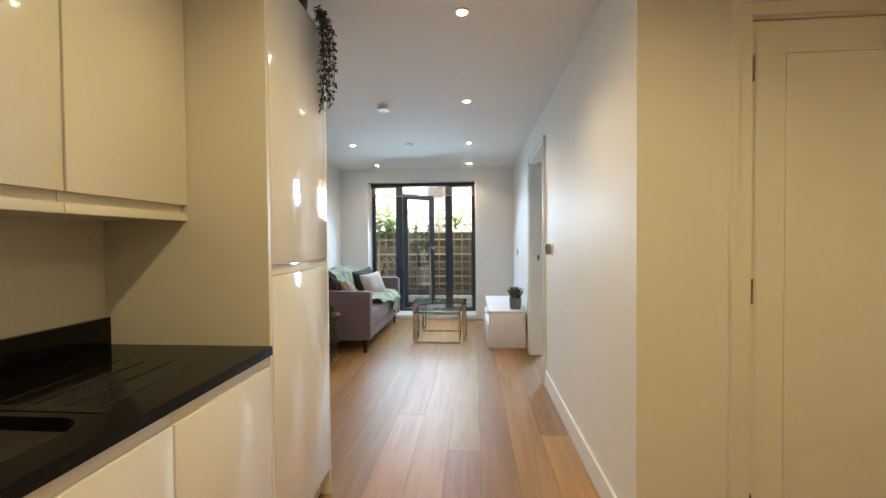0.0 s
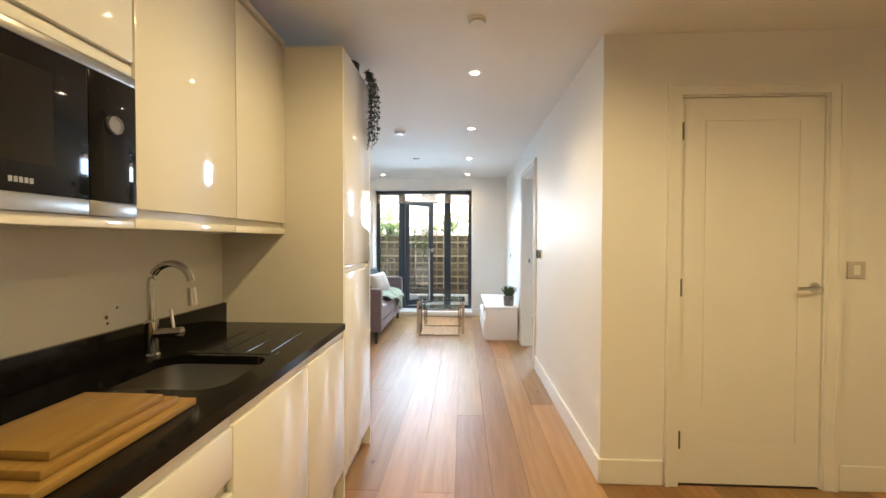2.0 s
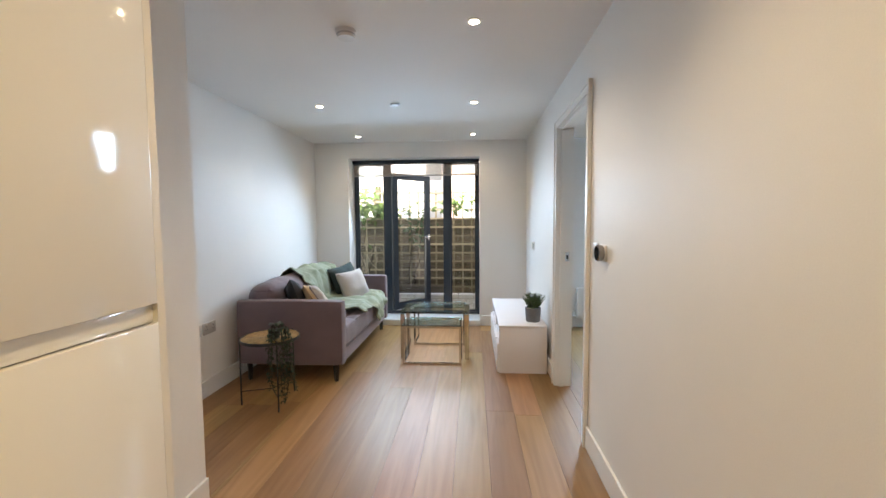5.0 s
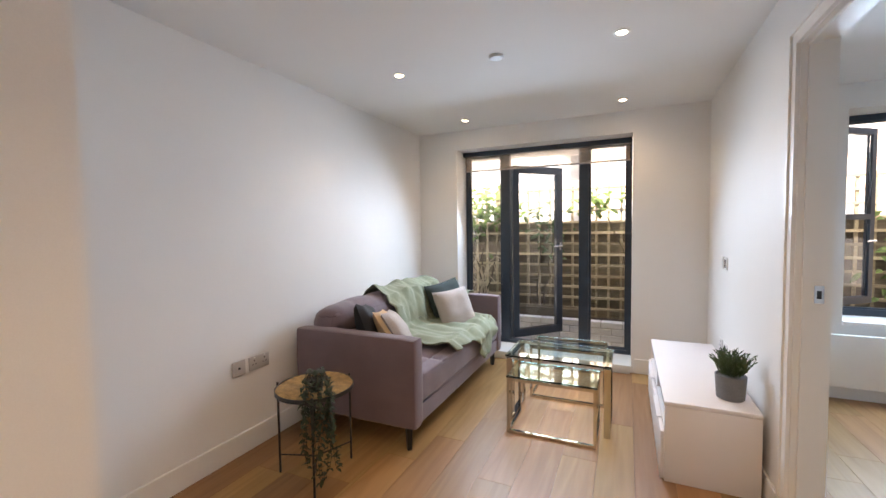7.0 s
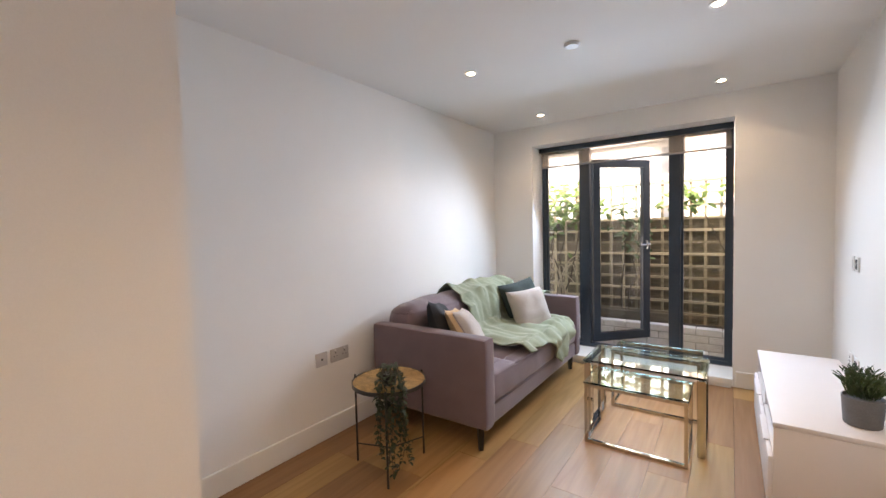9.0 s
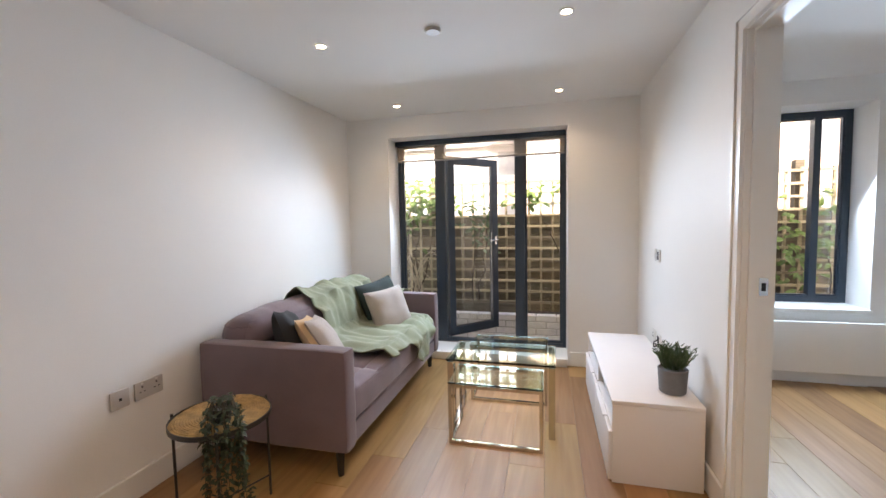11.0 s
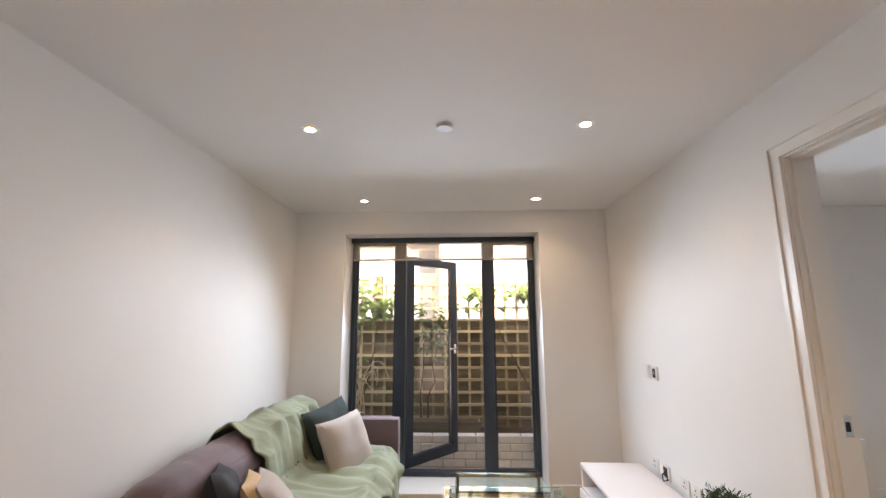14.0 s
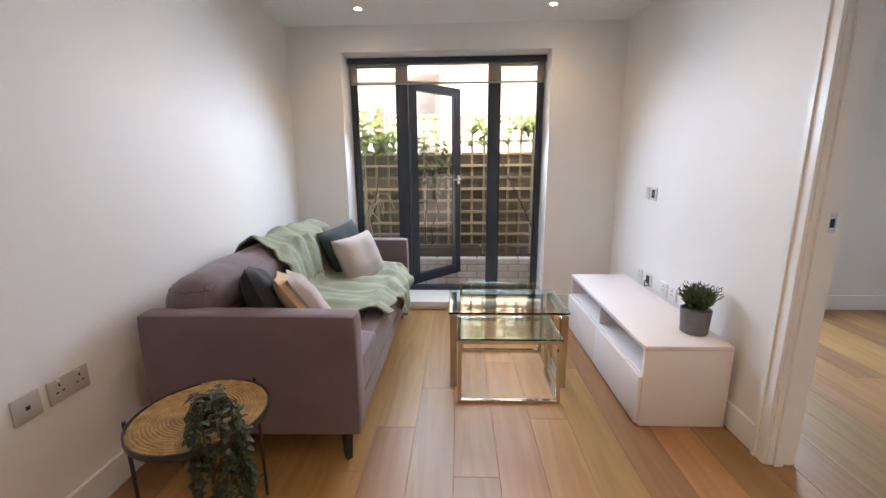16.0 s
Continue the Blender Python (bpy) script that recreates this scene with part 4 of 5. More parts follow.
def seat_tuft(p, nrm):
    if nrm.z < 0.4:
        return 0.004 * noise.noise(p * 11)
    gx = abs(((p.x - A0) / 0.26) % 1 - 0.5) * 2
    gy = abs(((p.y - B0 - 0.11) / 0.307) % 1 - 0.5) * 2
    return -0.014 * (max(0, (gx - 0.86) / 0.14) + max(0, (gy - 0.88) / 0.12))


part("seat", soft_box((A0 + 0.12, B0 + 0.112, 0.268), (A1 - 0.004, B1 - 0.112, 0.452), 0.04, 44, 0.014, 0.006, seat_tuft), SOFA, sofa, "tufted seat cushion")


def back_tuft(p, nrm):
    gy = abs(((p.y - B0 - 0.11) / 0.256) % 1 - 0.5) * 2
    gz = abs(((p.z - 0.45) / 0.19) % 1 - 0.5) * 2
    return -0.013 * (max(0, (gy - 0.86) / 0.14) + 0.8 * max(0, (gz - 0.86) / 0.14)) if max(nrm.x, nrm.z) > 0.4 and abs(nrm.y) < 0.25 else 0


part("back_cushion", soft_box((A0 + 0.015, B0 + 0.09, 0.445), (A0 + 0.275, B1 - 0.10, 0.798), 0.12, 48, 0.010, 0.014, back_tuft), SOFA, sofa, "tufted back cushion")
for x in (A0 + 0.07, A1 - 0.075):
    for y in (B0 + 0.06, B1 - 0.06):
        part("foot", rod([(x, y, 0.0), (x, y, 0.152)], [0.018, 0.027], 4), FOOT, sofa, "tapered dark foot", smooth=False)


def throw_height(u):
    """The drape's course from the back, over the seat and down the front: (x, z) at 0..1."""
    course = ((A0 - 0.0, 0.62), (A0 + 0.008, 0.74), (A0 + 0.06, 0.806), (A0 + 0.15, 0.836), (A0 + 0.25, 0.785), (A0 + 0.305, 0.67), (A0 + 0.325, 0.54), (A0 + 0.40, 0.49), (A0 + 0.60, 0.486), (A0 + 0.80, 0.485), (A1 - 0.03, 0.478), (A1 + 0.012, 0.43), (A1 + 0.018, 0.33), (A1 + 0.02, 0.24))
    f = u * (len(course) - 1)
    i = min(int(f), len(course) - 2)
    k = f - i
    return tuple(course[i][j] * (1 - k) + course[i + 1][j] * k for j in range(2))


cloth = bmesh.new()
NU, NV = 70, 60
grid = {}
for i in range(NU + 1):
    for j in range(NV + 1):
        u, v = i / NU, j / NV
        front_edge = 0.80 + 0.19 * math.exp(-((v - 0.70) / 0.26) ** 2)
        uu = u * front_edge
        x, z = throw_height(uu)
        y_lo = 5.02 - 0.17 * min(1, max(0, (uu - 0.45) / 0.2)) + 0.20 * max(0, uu - 0.78) / 0.22
        y_hi = 5.95 - 0.10 * min(1, max(0, uu - 0.5) / 0.3) - 0.28 * max(0, uu - 0.8) / 0.2
        y = y_lo + (y_hi - y_lo) * v + 0.02 * math.sin(uu * 17 + v * 3)
        fold = 0.045 * abs(noise.noise(Vector((v * 5 + uu * 2.5, uu * 3, 1)))) + 0.022 * abs(noise.noise(Vector((v * 13 - uu * 5, uu * 7, 4)))) + 0.028 * max(0, noise.noise(Vector((v * 7 + 3 * uu, uu * 12 - v * 4, 9))))
        if uu < 0.5:
            x += abs(fold) if uu > 0.3 else 0
            z += abs(fold) * (1 if uu < 0.4 else 0.2)
        elif uu > 0.78:
            x += abs(fold) * 1.4
            z += 0.006
        else:
            z += 0.004 + abs(fold) * 1.2
        grid[i, j] = cloth.verts.new((x, y, z))
for i in range(NU):
    for j in range(NV):
        cloth.faces.new((grid[i, j], grid[i + 1, j], grid[i + 1, j + 1], grid[i, j + 1]))
arm_course = ((5.925, 0.50), (5.938, 0.60), (5.945, 0.685), (5.985, 0.700), (6.035, 0.700), (6.076, 0.682), (6.082, 0.60), (6.084, 0.55))
strip = {}
for i in range(29):
    for j in range(25):
        f = i / 4.0
        k = min(int(f), 6)
        y = arm_course[k][0] * (1 - f + k) + arm_course[k + 1][0] * (f - k)
        z = arm_course[k][1] * (1 - f + k) + arm_course[k + 1][1] * (f - k)
        ripple = 0.012 * abs(noise.noise(Vector((j * 0.35, i * 0.07, 2))))
        strip[i, j] = cloth.verts.new((A0 + 0.26 + 0.014 * j + 0.01 * math.sin(i * 0.4), y + (ripple if f > 5 else -ripple if f < 2 else 0), z + (ripple if 2 <= f <= 5 else 0)))
for i in range(28):
    for j in range(24):
        cloth.faces.new((strip[i, j], strip[i, j + 1], strip[i + 1, j + 1], strip[i + 1, j]))
throw = single("throw_blanket", cloth, THROW, "sage green knitted throw draped over the sofa", "blanket")
thick = throw.modifiers.new("thickness", "SOLIDIFY")
thick.thickness, thick.offset = 0.007, 1.0


def lean(heading, back, roll=0):
    """A frame for a cushion that faces a heading in plan, leaning back by so many degrees."""
    z = Vector((math.cos(radians(heading)) * math.cos(radians(back)), math.sin(radians(heading)) * math.cos(radians(back)), math.sin(radians(back))))
    x = Vector((0, 0, 1)).cross(z).normalized()
    y = z.cross(x)
    return Matrix((x, y, z)).transposed() @ Matrix.Rotation(radians(roll), 3, "Z")


single("scatter_cushion", pillow((-1.39, 5.75, 0.628), 0.42, 0.15, lean(-25, 22, 8)), PILLOW_G, "dark green velvet scatter cushion against the sofa arm", "cushion")
single("scatter_cushion", pillow((-1.25, 5.59, 0.608), 0.37, 0.15, lean(-32, 25, 5)), PILLOW_W, "pale pink linen scatter cushion leaning on the dark one", "cushion")
single("scatter_cushion", pillow((-1.44, 4.57, 0.63), 0.40, 0.13, lean(30, 20, -12)), PILLOW_K, "charcoal velvet scatter cushion in the sofa corner", "cushion")
tan_cushion = thing("scatter_cushion", (-1.27, 4.66, 0.62), "tan and dark cushion propped in the sofa corner", "cushion")
part("face", pillow((-1.27, 4.66, 0.605), 0.37, 0.12, lean(28, 32, -8)), PILLOW_W, tan_cushion)
part("tan_panel", pillow((-1.31, 4.625, 0.617), 0.36, 0.10, lean(28, 32, -10)), PILLOW_T, tan_cushion, "tan suede back panel")

# ---- side table and its plant ----
SC = (-1.385, 3.965)
side = thing("side_table", (*SC, 0), "round side table with a woven rattan top and thin black legs", "side table")
part("top", lathe([(0.001, 0.466), (0.19, 0.466), (0.198, 0.472), (0.198, 0.484), (0.19, 0.488), (0.001, 0.488)], (*SC, 0), 48), RATTAN, side, "golden woven top")
coil = []
for k in range(420):
    a = k * 0.26
    r = 0.012 + 0.180 * k / 420
    coil.append((SC[0] + r * math.cos(a), SC[1] + r * math.sin(a), 0.4895 + 0.0012 * math.sin(k * 1.9)))
part("woven_coil", rod(coil, 0.0042, 6), RATTAN, side, "coiled rattan strand")
part("rim", lathe([(0.1985, 0.470), (0.203, 0.470), (0.203, 0.491), (0.1985, 0.491)], (*SC, 0), 48), DARKMETAL, side, "thin black rim")
for a in (200, 68, -52):
    x, y = SC[0] + 0.208 * math.cos(radians(a)), SC[1] + 0.208 * math.sin(radians(a))
    part("leg", rod([(x, y, 0), (x, y, 0.50)], 0.006, 8), DARKMETAL, side, "thin black leg")
    part("stretcher", rod([(x, y, 0.10), (*SC, 0.10)], 0.004, 8), DARKMETAL, side)
hp2 = thing("trailing_plant", (SC[0] + 0.06, SC[1] - 0.06, 0.49), "trailing green plant in a small pot on the side table", "plant")
part("pot", lathe([(0.001, 0.0), (0.035, 0.0), (0.042, 0.06), (0.038, 0.06), (0.001, 0.055)], (SC[0] + 0.06, SC[1] - 0.06, 0.4945), 20), DARKMETAL, hp2, "small dark pot")
st, lv = trailing((SC[0] + 0.09, SC[1] - 0.09, 0.56), 23, 0.54, 0.060, 0.030, random.Random(9), (0.9, -0.9))
part("stem", st, STEM, hp2)
part("foliage", lv, LEAF_DUSTY, hp2, "small dusty green leaves", smooth=False)


# ---- nest of glass tables ----
big = thing("coffee_table", (-0.27, 5.15, 0), "glass coffee table on wide flat chrome loop legs", "coffee table", "nest of glass tables")
part("glass_top", box((-0.615, 4.945, 0.445), (0.055, 5.36, 0.457), 0.003), TABLEGLASS, big, "clear glass top with green edges", smooth=False).visible_shadow = False
for x in (-0.607, 0.010):
    loop = [((x, 4.955, 0.001), (x + 0.038, 5.02, 0.436)), ((x, 5.285, 0.001), (x + 0.038, 5.35, 0.436)), ((x, 5.02, 0.001), (x + 0.038, 5.285, 0.016)), ((x, 5.02, 0.421), (x + 0.038, 5.285, 0.436))]
    part("leg", boxes(loop), CHROME, big, "flat chrome loop leg", smooth=False)
    for y in (4.99, 5.31):
        part("glass_pad", lathe([(0.001, 0.436), (0.016, 0.436), (0.016, 0.4445), (0.001, 0.4445)], (x + 0.019, y, 0), 16), CHROME, big, "round chrome pad")


def nest_table(x0, x1, y0, y1, z, label):
    t = thing("nest_table", ((x0 + x1) / 2, (y0 + y1) / 2, 0), label, "side table", "nest of glass tables")
    part("glass_top", box((x0 - 0.005, y0 - 0.005, z - 0.01), (x1 + 0.005, y1 + 0.005, z), 0.003), TABLEGLASS, t, "clear glass top with green edges", smooth=False).visible_shadow = False
    for y, sill in ((y0, True), (y1 - 0.022, False)):
        bars = [((x0, y, 0.001), (x0 + 0.018, y + 0.022, z - 0.012)), ((x1 - 0.018, y, 0.001), (x1, y + 0.022, z - 0.012)), ((x0 + 0.018, y, z - 0.030), (x1 - 0.018, y + 0.022, z - 0.012))]
        if sill:
            bars.append(((x0 + 0.018, y, 0.001), (x1 - 0.018, y + 0.022, 0.019)))
        part("leg", boxes(bars), CHROME, t, "chrome loop leg", smooth=False)
    for x in (x0, x1 - 0.018):
        part("foot_bar", box((x, y0 + 0.022, 0.001), (x + 0.018, y1 - 0.022, 0.019)), CHROME, t, "chrome bar along the floor", smooth=False)
    return t


nest_table(-0.562, -0.022, 4.795, 5.12, 0.372, "low glass nest table pulled out in front")
nest_table(-0.545, 0.0, 5.40, 5.72, 0.405, "glass nest table pushed out behind the coffee table")

# ---- media unit and its plant ----
T0, T1, U0, U1 = 0.315, 0.722, 4.622, 5.872
tv = thing("media_unit", ((T0 + T1) / 2, (U0 + U1) / 2, 0), "low white media unit with open shelves over two drawers", "media unit")
part("top", box((T0 - 0.004, U0 - 0.004, 0.398), (T1, U1 + 0.004, 0.422), 0.005), TVWHITE, tv)
for y in (U0, U1 - 0.022):
    part("side_panel", box((T0, y, 0.001), (T1, y + 0.022, 0.3975), 0.002), TVWHITE, tv)
UM = (U0 + U1) / 2
part("divider", box((T0 + 0.004, UM - 0.010, 0.05), (T1, UM + 0.010, 0.397)), TVWHITE, tv, smooth=False)
part("back_panel", box((T1 - 0.012, U0 + 0.023, 0.03), (T1 - 0.002, U1 - 0.023, 0.397)), TVWHITE, tv, smooth=False)
part("shelf", box((T0 - 0.0005, U0 + 0.023, 0.2625), (T1 - 0.013, UM - 0.011, 0.275)), TVWHITE, tv, smooth=False)
part("shelf", box((T0 - 0.0005, UM + 0.011, 0.2625), (T1 - 0.013, U1 - 0.023, 0.275)), TVWHITE, tv, smooth=False)
part("bottom", box((T0 + 0.03, U0 + 0.023, 0.02), (T1 - 0.013, U1 - 0.023, 0.04)), TVWHITE, tv, smooth=False)
for y0, y1 in ((U0 + 0.003, UM - 0.0015), (UM + 0.0015, U1 - 0.003)):
    d = part("drawer", box((T0 - 0.018, y0, 0.012), (T0 - 0.001, y1, 0.262), 0.003), TVWHITE, tv, "white drawer front")
    part("drawer_lip", box((T0 - 0.026, y0 + 0.16, 0.2625), (T0 - 0.001, y1 - 0.16, 0.270), 0.002), TVWHITE, d, "thin pull lip")
part("cable_hole", lathe([(0.001, -0.001), (0.012, -0.001), (0.012, -0.004), (0.001, -0.004)], (T1 - 0.012, 5.0, 0.335), 18, "X"), SLOT, tv, "round dark cable hole")

pp = thing("potted_plant", (0.625, 4.79, 0.4225), "small bushy green plant in a grey pot on the media unit", "plant")
part("pot", lathe([(0.001, 0.0), (0.058, 0.0), (0.062, 0.004), (0.070, 0.122), (0.065, 0.124), (0.063, 0.11), (0.001, 0.112)], (0.625, 4.79, 0.4225), 36), POT, pp, "grey concrete-look pot")
tuft = bmesh.new()
rg = random.Random(12)
for k in range(150):
    a, e = rg.uniform(0, 2 * math.pi), rg.uniform(0.45, 1.0)
    base = Vector((0.625 + 0.045 * math.cos(a) * rg.random(), 4.79 + 0.045 * math.sin(a) * rg.random(), 0.535))
    d = Vector((0.55 * math.cos(a) * (1.05 - e), 0.55 * math.sin(a) * (1.05 - e), e)).normalized()
    L = rg.uniform(0.07, 0.135)
    tip = base + d * L
    for s in range(5):
        q = base.lerp(tip, 0.3 + 0.16 * s)
        b = rg.uniform(0, 2 * math.pi)
        add_leaf(tuft, q, d * 0.8 + Vector((math.cos(b), math.sin(b), 0.2)) * 0.7, Vector((math.cos(b + 1), math.sin(b + 1), 0.3)), 0.030, 0.006)
    add_leaf(tuft, base, d, Vector((math.sin(a), -math.cos(a), 0.2)), L, 0.007)
part("foliage", tuft, LEAF, pp, "dense narrow green leaves", smooth=False)

# ---- bedroom ----
rad = thing("radiator", (2.1, YW - 0.06, 0.12), "white panel radiator under the bedroom window", "radiator")
part("panel", box((1.36, YW - 0.095, 0.11), (2.52, YW - 0.06, 0.50), 0.006), TRIM, rad)
part("back_panel", box((1.36, YW - 0.045, 0.12), (2.52, YW - 0.025, 0.49), 0.006), TRIM, rad)
part("top_grille", boxes([((1.37 + k * 0.04, YW - 0.059, 0.475), (1.39 + k * 0.04, YW - 0.046, 0.488)) for k in range(28)]), TRIM, rad, smooth=False)
part("valve", rod([(1.32, YW - 0.055, 0.001), (1.32, YW - 0.055, 0.15), (1.32, YW - 0.055, 0.21)], [0.008, 0.008, 0.016], 12), SOCKET, rad, "white thermostatic valve")
part("valve_pipe", rod([(1.32, YW - 0.055, 0.15), (1.362, YW - 0.055, 0.15)], 0.007, 10), CHROME, rad, "chrome pipe")
for x in (1.55, 2.30):
    part("wall_bracket", box((x, YW - 0.026, 0.16), (x + 0.03, YW - 0.0003, 0.45)), TRIM, rad, smooth=False)

# ---- outside ----
ZG = -0.06
structure("terrace", box((-6, YW + 0.33, -0.35), (8, 7.14, ZG - 0.022)), GROUND, "paved terrace behind the flat", "terrace")
deck = structure("deck", box((-4.0, YW + 0.335, ZG - 0.0215), (5.0, 7.13, ZG - 0.018)), JOINT, "grey timber deck outside the garden door", "deck")
planter = structure("planter_soil", box((-6, 7.265, -0.35), (8, 7.95, 0.12)), SOIL, "dark soil of the raised bed", "soil")
pw = structure("planter_wall", box((-4.0, 7.158, -0.33), (5.0, 7.262, 0.225)), MORTAR, "low white painted brick planter wall", "garden wall")
FY = 8.02
fence = thing("fence", (0, FY, 0.12), "weathered trellis in front of dark fence boards", "fence")
for k in range(9):
    z = 0.07 + k * 0.146
    part("board", box((-4.5, FY + 0.05, z), (5.5, FY + 0.066, z + 0.1455)), FENCE, fence, "dark horizontal fence board", smooth=False)
for k in range(13):
    z = 0.058 + k * 0.1457
    part("slat", box((-4.5, FY - 0.012, z), (5.5, FY + 0.012, z + 0.030)), TRELLIS, fence, smooth=False)
upright = None
for k in range(66):
    x = -4.495 + k * 0.1515
    if upright is None:
        upright = part("upright", box((x, FY + 0.0125, 0.10), (x + 0.030, FY + 0.036, 1.86)), TRELLIS, fence, smooth=False)
    else:
        o = upright.copy()
        scene.collection.objects.link(o)
        o.location = (k * 0.1515, 0, 0)
for x in (-3.4, -1.6, 0.95, 2.75, 4.4):
    part("post", box((x, FY + 0.068, 0.0), (x + 0.09, FY + 0.16, 1.95)), FENCE, fence, smooth=False)


def climber(name, centers, count, leaf_len, label, seed, material=LEAF_BRIGHT):
    """A climbing shrub: bent stems from the soil and many separate leaves in loose clumps."""
    r = random.Random(seed)
    x0 = centers[0][0]
    plant = thing(name, (x0, 7.8, 0.12), label, "shrub")
    leaves = bmesh.new()
    for cx, cz, sx, sz in centers:
        pts = [(x0 + 0.05 * r.uniform(-1, 1), 7.8, 0.12)]
        for k in range(1, 7):
            f = k / 6
            pts.append((x0 + (cx - x0) * f + r.uniform(-0.04, 0.04), 7.8 + 0.17 * f + r.uniform(-0.02, 0.02), 0.12 + (cz - 0.12) * f))
        part("stem", rod(pts, [0.012 - 0.0014 * k for k in range(7)], 6), STEM, plant)
        for k in range(count):
            g = Vector((cx + r.gauss(0, sx), FY - 0.10 + r.gauss(0, 0.09), cz + r.gauss(0, sz)))
            a = r.uniform(0, 2 * math.pi)
            add_leaf(leaves, g, Vector((math.cos(a), 0.4 * math.sin(a) - 0.3, r.uniform(-1.0, 0.1))), Vector((0, -0.8, 0.6)), leaf_len * r.uniform(0.6, 1.3), leaf_len * 0.42)
    part("crown", leaves, material, plant, "loose bright green leaves", smooth=False)
    return plant


climber("climbing_shrub", [(-1.75, 1.66, 0.17, 0.13), (-1.45, 1.55, 0.12, 0.10), (-1.95, 1.45, 0.16, 0.16)], 75, 0.12, "leafy climber over the trellis beside the garden door", 3)
climber("climbing_shrub", [(0.55, 1.62, 0.13, 0.12), (0.30, 1.72, 0.12, 0.06), (-0.25, 1.66, 0.12, 0.08)], 42, 0.12, "bright climber with long leaves over the trellis", 5)
climber("climbing_shrub", [(-0.95, 1.35, 0.10, 0.16), (-0.75, 1.20, 0.08, 0.16)], 45, 0.09, "dull green climber low on the trellis", 7, LEAF)
climber("climbing_shrub", [(3.0, 1.2, 0.22, 0.2), (2.75, 0.9, 0.15, 0.2)], 70, 0.12, "leafy climber outside the bedroom window", 11)
grass = thing("dry_grass_clump", (-1.62, 7.4, 0.12), "clump of dry arching stems in the raised bed", "grass")
rs = random.Random(21)
for k in range(11):
    a = rs.uniform(-1.0, 1.0)
    h = rs.uniform(0.5, 0.95)
    pts = [(-1.62 + 0.02 * k * 0.1 + a * 0.28 * (t ** 1.6) + 0.05 * math.sin(6 * t + k), 7.4 + 0.03 * math.sin(k), 0.12 + h * (math.sin(t * 2.1) if t < 0.75 else math.sin(1.575) - (t - 0.75) * 0.9)) for t in [i / 9 for i in range(10)]]
    part("stem", rod(pts, 0.005, 5), mat("dry_stalk", (0.42, 0.36, 0.26), 0.9) if k == 0 else bpy.data.materials["dry_stalk"], grass, "dry pale stalk")
trough = thing("planter_trough", (-0.62, 7.35, 0.12), "brown timber trough in the raised bed", "planter")
part("front_board", box((-1.15, 7.29, 0.1205), (-0.30, 7.31, 0.34), 0.004), FENCE, trough)
part("back_board", box((-1.15, 7.45, 0.1205), (-0.30, 7.47, 0.34), 0.004), FENCE, trough)
for x in (-1.15, -0.32):
    part("end_board", box((x, 7.3105, 0.1205), (x + 0.02, 7.4495, 0.34)), FENCE, trough, smooth=False)
part("earth", box((-1.129, 7.311, 0.1205), (-0.321, 7.449, 0.31)), SOIL, trough, smooth=False)


def house(name, x0, x1, y, h, material, label, bays, storeys):
    b = thing(name, ((x0 + x1) / 2, y, -0.35), label, "building")
    part("wall", box((x0, y, -0.35), (x1, y + 8, h)), material, b, smooth=False)
    part("roof", box((x0 - 0.3, y - 0.3, h), (x1 + 0.3, y + 8.3, h + 0.35)), PALE, b, smooth=False)
    for i in range(bays):
        for j in range(storeys):
            cx = x0 + (i + 0.5) * (x1 - x0) / bays
            cz = 1.6 + j * 3.0
            if cz + 0.9 > h:
                continue
            w = part("window", pane_frame(cx - 0.55, cx + 0.55, cz - 0.75, cz + 0.75, 0.08, y - 0.05, y - 0.001), TRIM, b, "white framed window", smooth=False)
            part("pane", box((cx - 0.47, y - 0.03, cz - 0.67), (cx + 0.47, y - 0.002, cz + 0.67)), PANE_FAR, w, smooth=False)
    return b


# Added glowing sheet: whitens the sky seen outside and adds daylight.
bank = structure("backdrop", box((-90, 75, -0.34), (90, 75.2, 55)), glow("glowing_sky_white", (0.93, 0.97, 1.0), 0.8), "glowing white backdrop standing in for the bright sky", "sky")
house("apartment_building", -9.5, -1.5, 26.0, 5.6, PALE, "pale rendered apartment building beyond the fence", 5, 2)
house("apartment_building", -1.4, 14.0, 22.0, 8.5, FACADE, "orange brick apartment building with white windows beyond the fence", 6, 3)


# ---- floor boards, deck boards, bricks ----
PLANK_W = 0.19


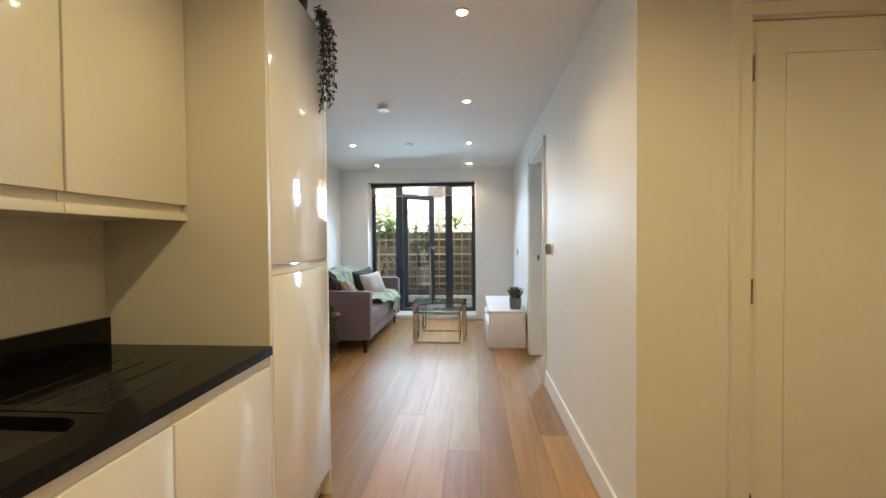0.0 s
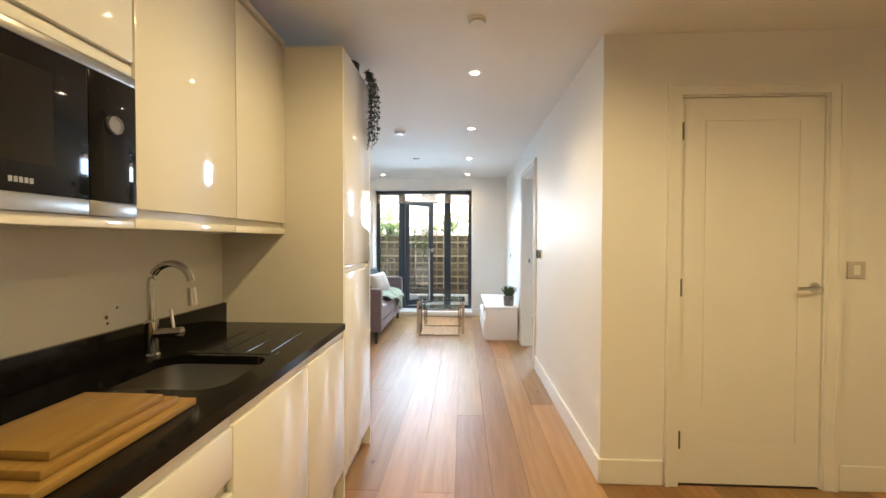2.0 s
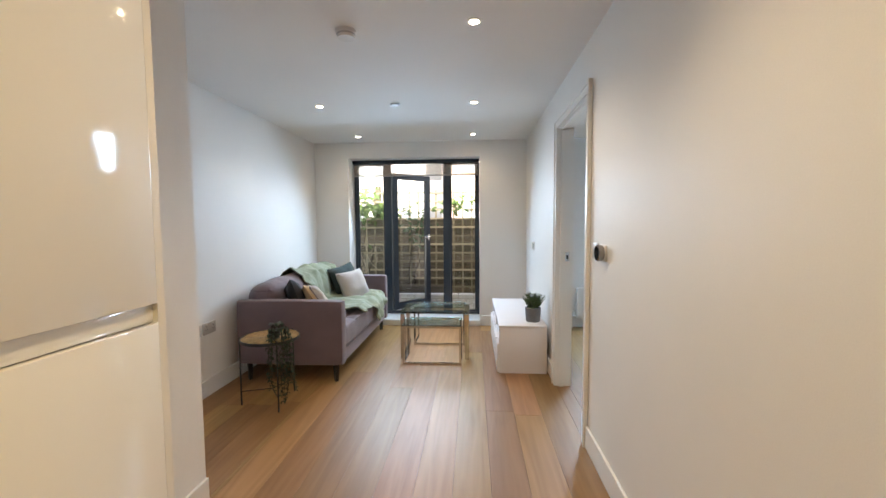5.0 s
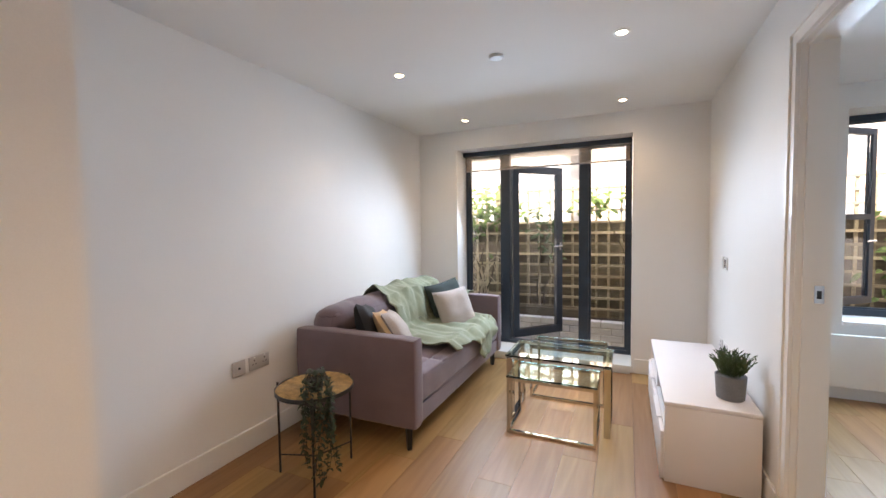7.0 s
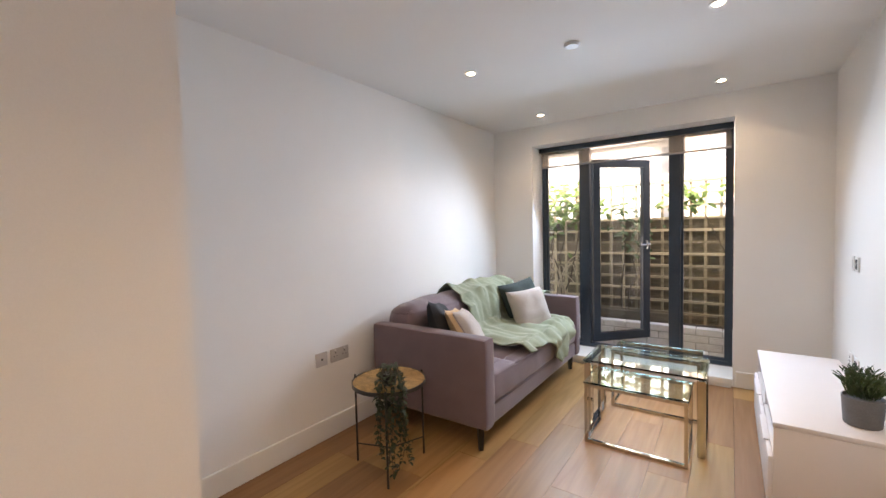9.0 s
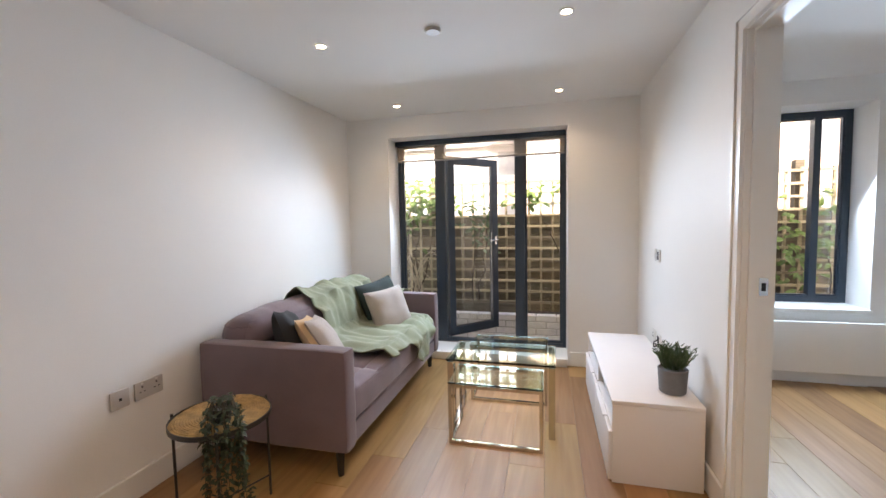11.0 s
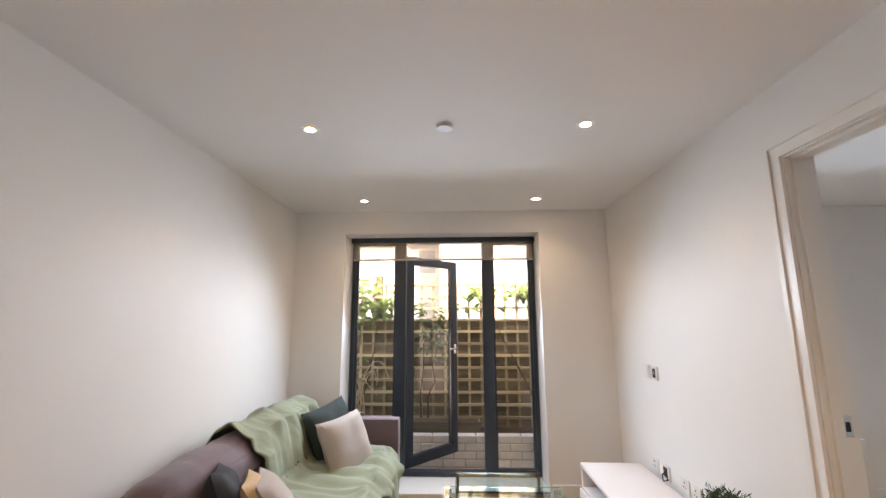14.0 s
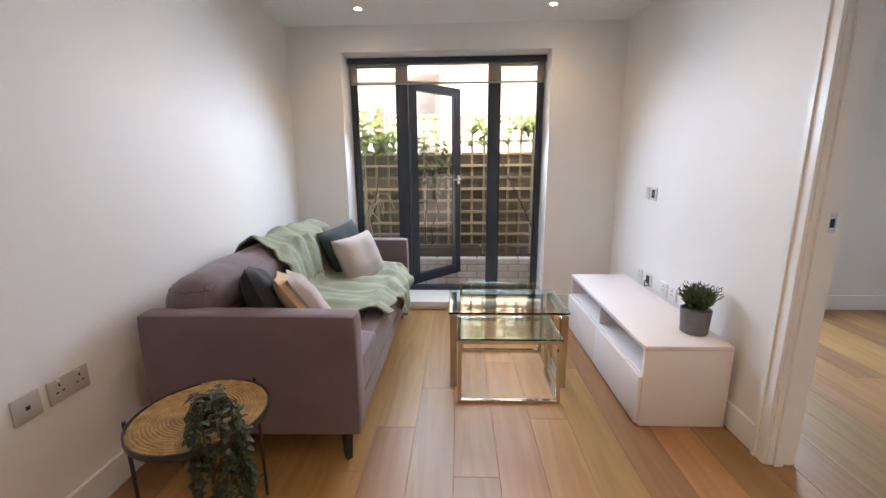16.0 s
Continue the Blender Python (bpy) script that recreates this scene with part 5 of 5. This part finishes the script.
def lay_planks(parent, x0, x1, y0, y1, seed, meshes):
    r = random.Random(seed)
    cols = math.ceil((x1 - x0) / PLANK_W)
    for c in range(cols):
        a = x0 + c * PLANK_W
        w = round(min(PLANK_W, x1 - a), 4)
        y = y0 - r.uniform(0, 2.4)
        while y < y1:
            L = r.choice((2.1, 2.4, 2.8, 3.2))
            s, e = max(y, y0), min(y + L, y1)
            y += L
            if e - s < 0.03:
                continue
            key = (w, round(e - s, 3))
            if key not in meshes:
                bm = box((0.0005, 0.0005, -0.0115), (w - 0.0005, e - s - 0.0005, 0.0))
                top = [g for g in bm.edges if all(v.co.z > -0.001 for v in g.verts)]
                bmesh.ops.bevel(bm, geom=top, offset=0.0008, segments=1, affect="EDGES")
                me = bpy.data.meshes.new("plank")
                bm.to_mesh(me)
                bm.free()
                me.materials.append(OAK)
                meshes[key] = me
            o = new("plank", meshes[key])
            o.parent = parent
            o.location = (a, s, 0)


plank_meshes = {}
lay_planks(floor, XK + 0.001, XR - 0.001, YB + 0.01, YW - 0.001, 1, plank_meshes)
lay_planks(floor, XR - 0.001, XE - 0.001, YB + 0.01, YD - 0.001, 2, plank_meshes)
lay_planks(floor, XL + 0.001, XK + 0.001, YJ, YW - 0.001, 3, plank_meshes)
lay_planks(floor, XR - 0.001, XR + 0.10, BY0 + 0.001, BY1 - 0.001, 4, plank_meshes)
lay_planks(floor, XR + 0.101, BX - 0.001, 2.35, YW - 0.001, 5, plank_meshes)

dm = bpy.data.meshes.new("deck_board")
bm = box((-4.0, 0.002, -0.0175), (5.0, 0.098, 0.004))
bm.to_mesh(dm)
bm.free()
dm.materials.append(DECK)
for k in range(5):
    o = new("deck_board", dm)
    o.parent = deck
    o.location = (0, YW + 0.34 + k * 0.104, ZG)

bm = box((0, 0, 0), (0.215, 0.112, 0.065))
bmesh.ops.bevel(bm, geom=bm.edges[:], offset=0.004, segments=1, affect="EDGES")
brick_mesh = bpy.data.meshes.new("brick")
bm.to_mesh(brick_mesh)
bm.free()
brick_mesh.materials.append(BRICK)
for row in range(5):
    for k in range(20):
        o = new("brick", brick_mesh)
        o.parent = pw
        o.location = (-2.6 + k * 0.225 + (0.1125 if row % 2 else 0), 7.152, -0.123 + row * 0.075)
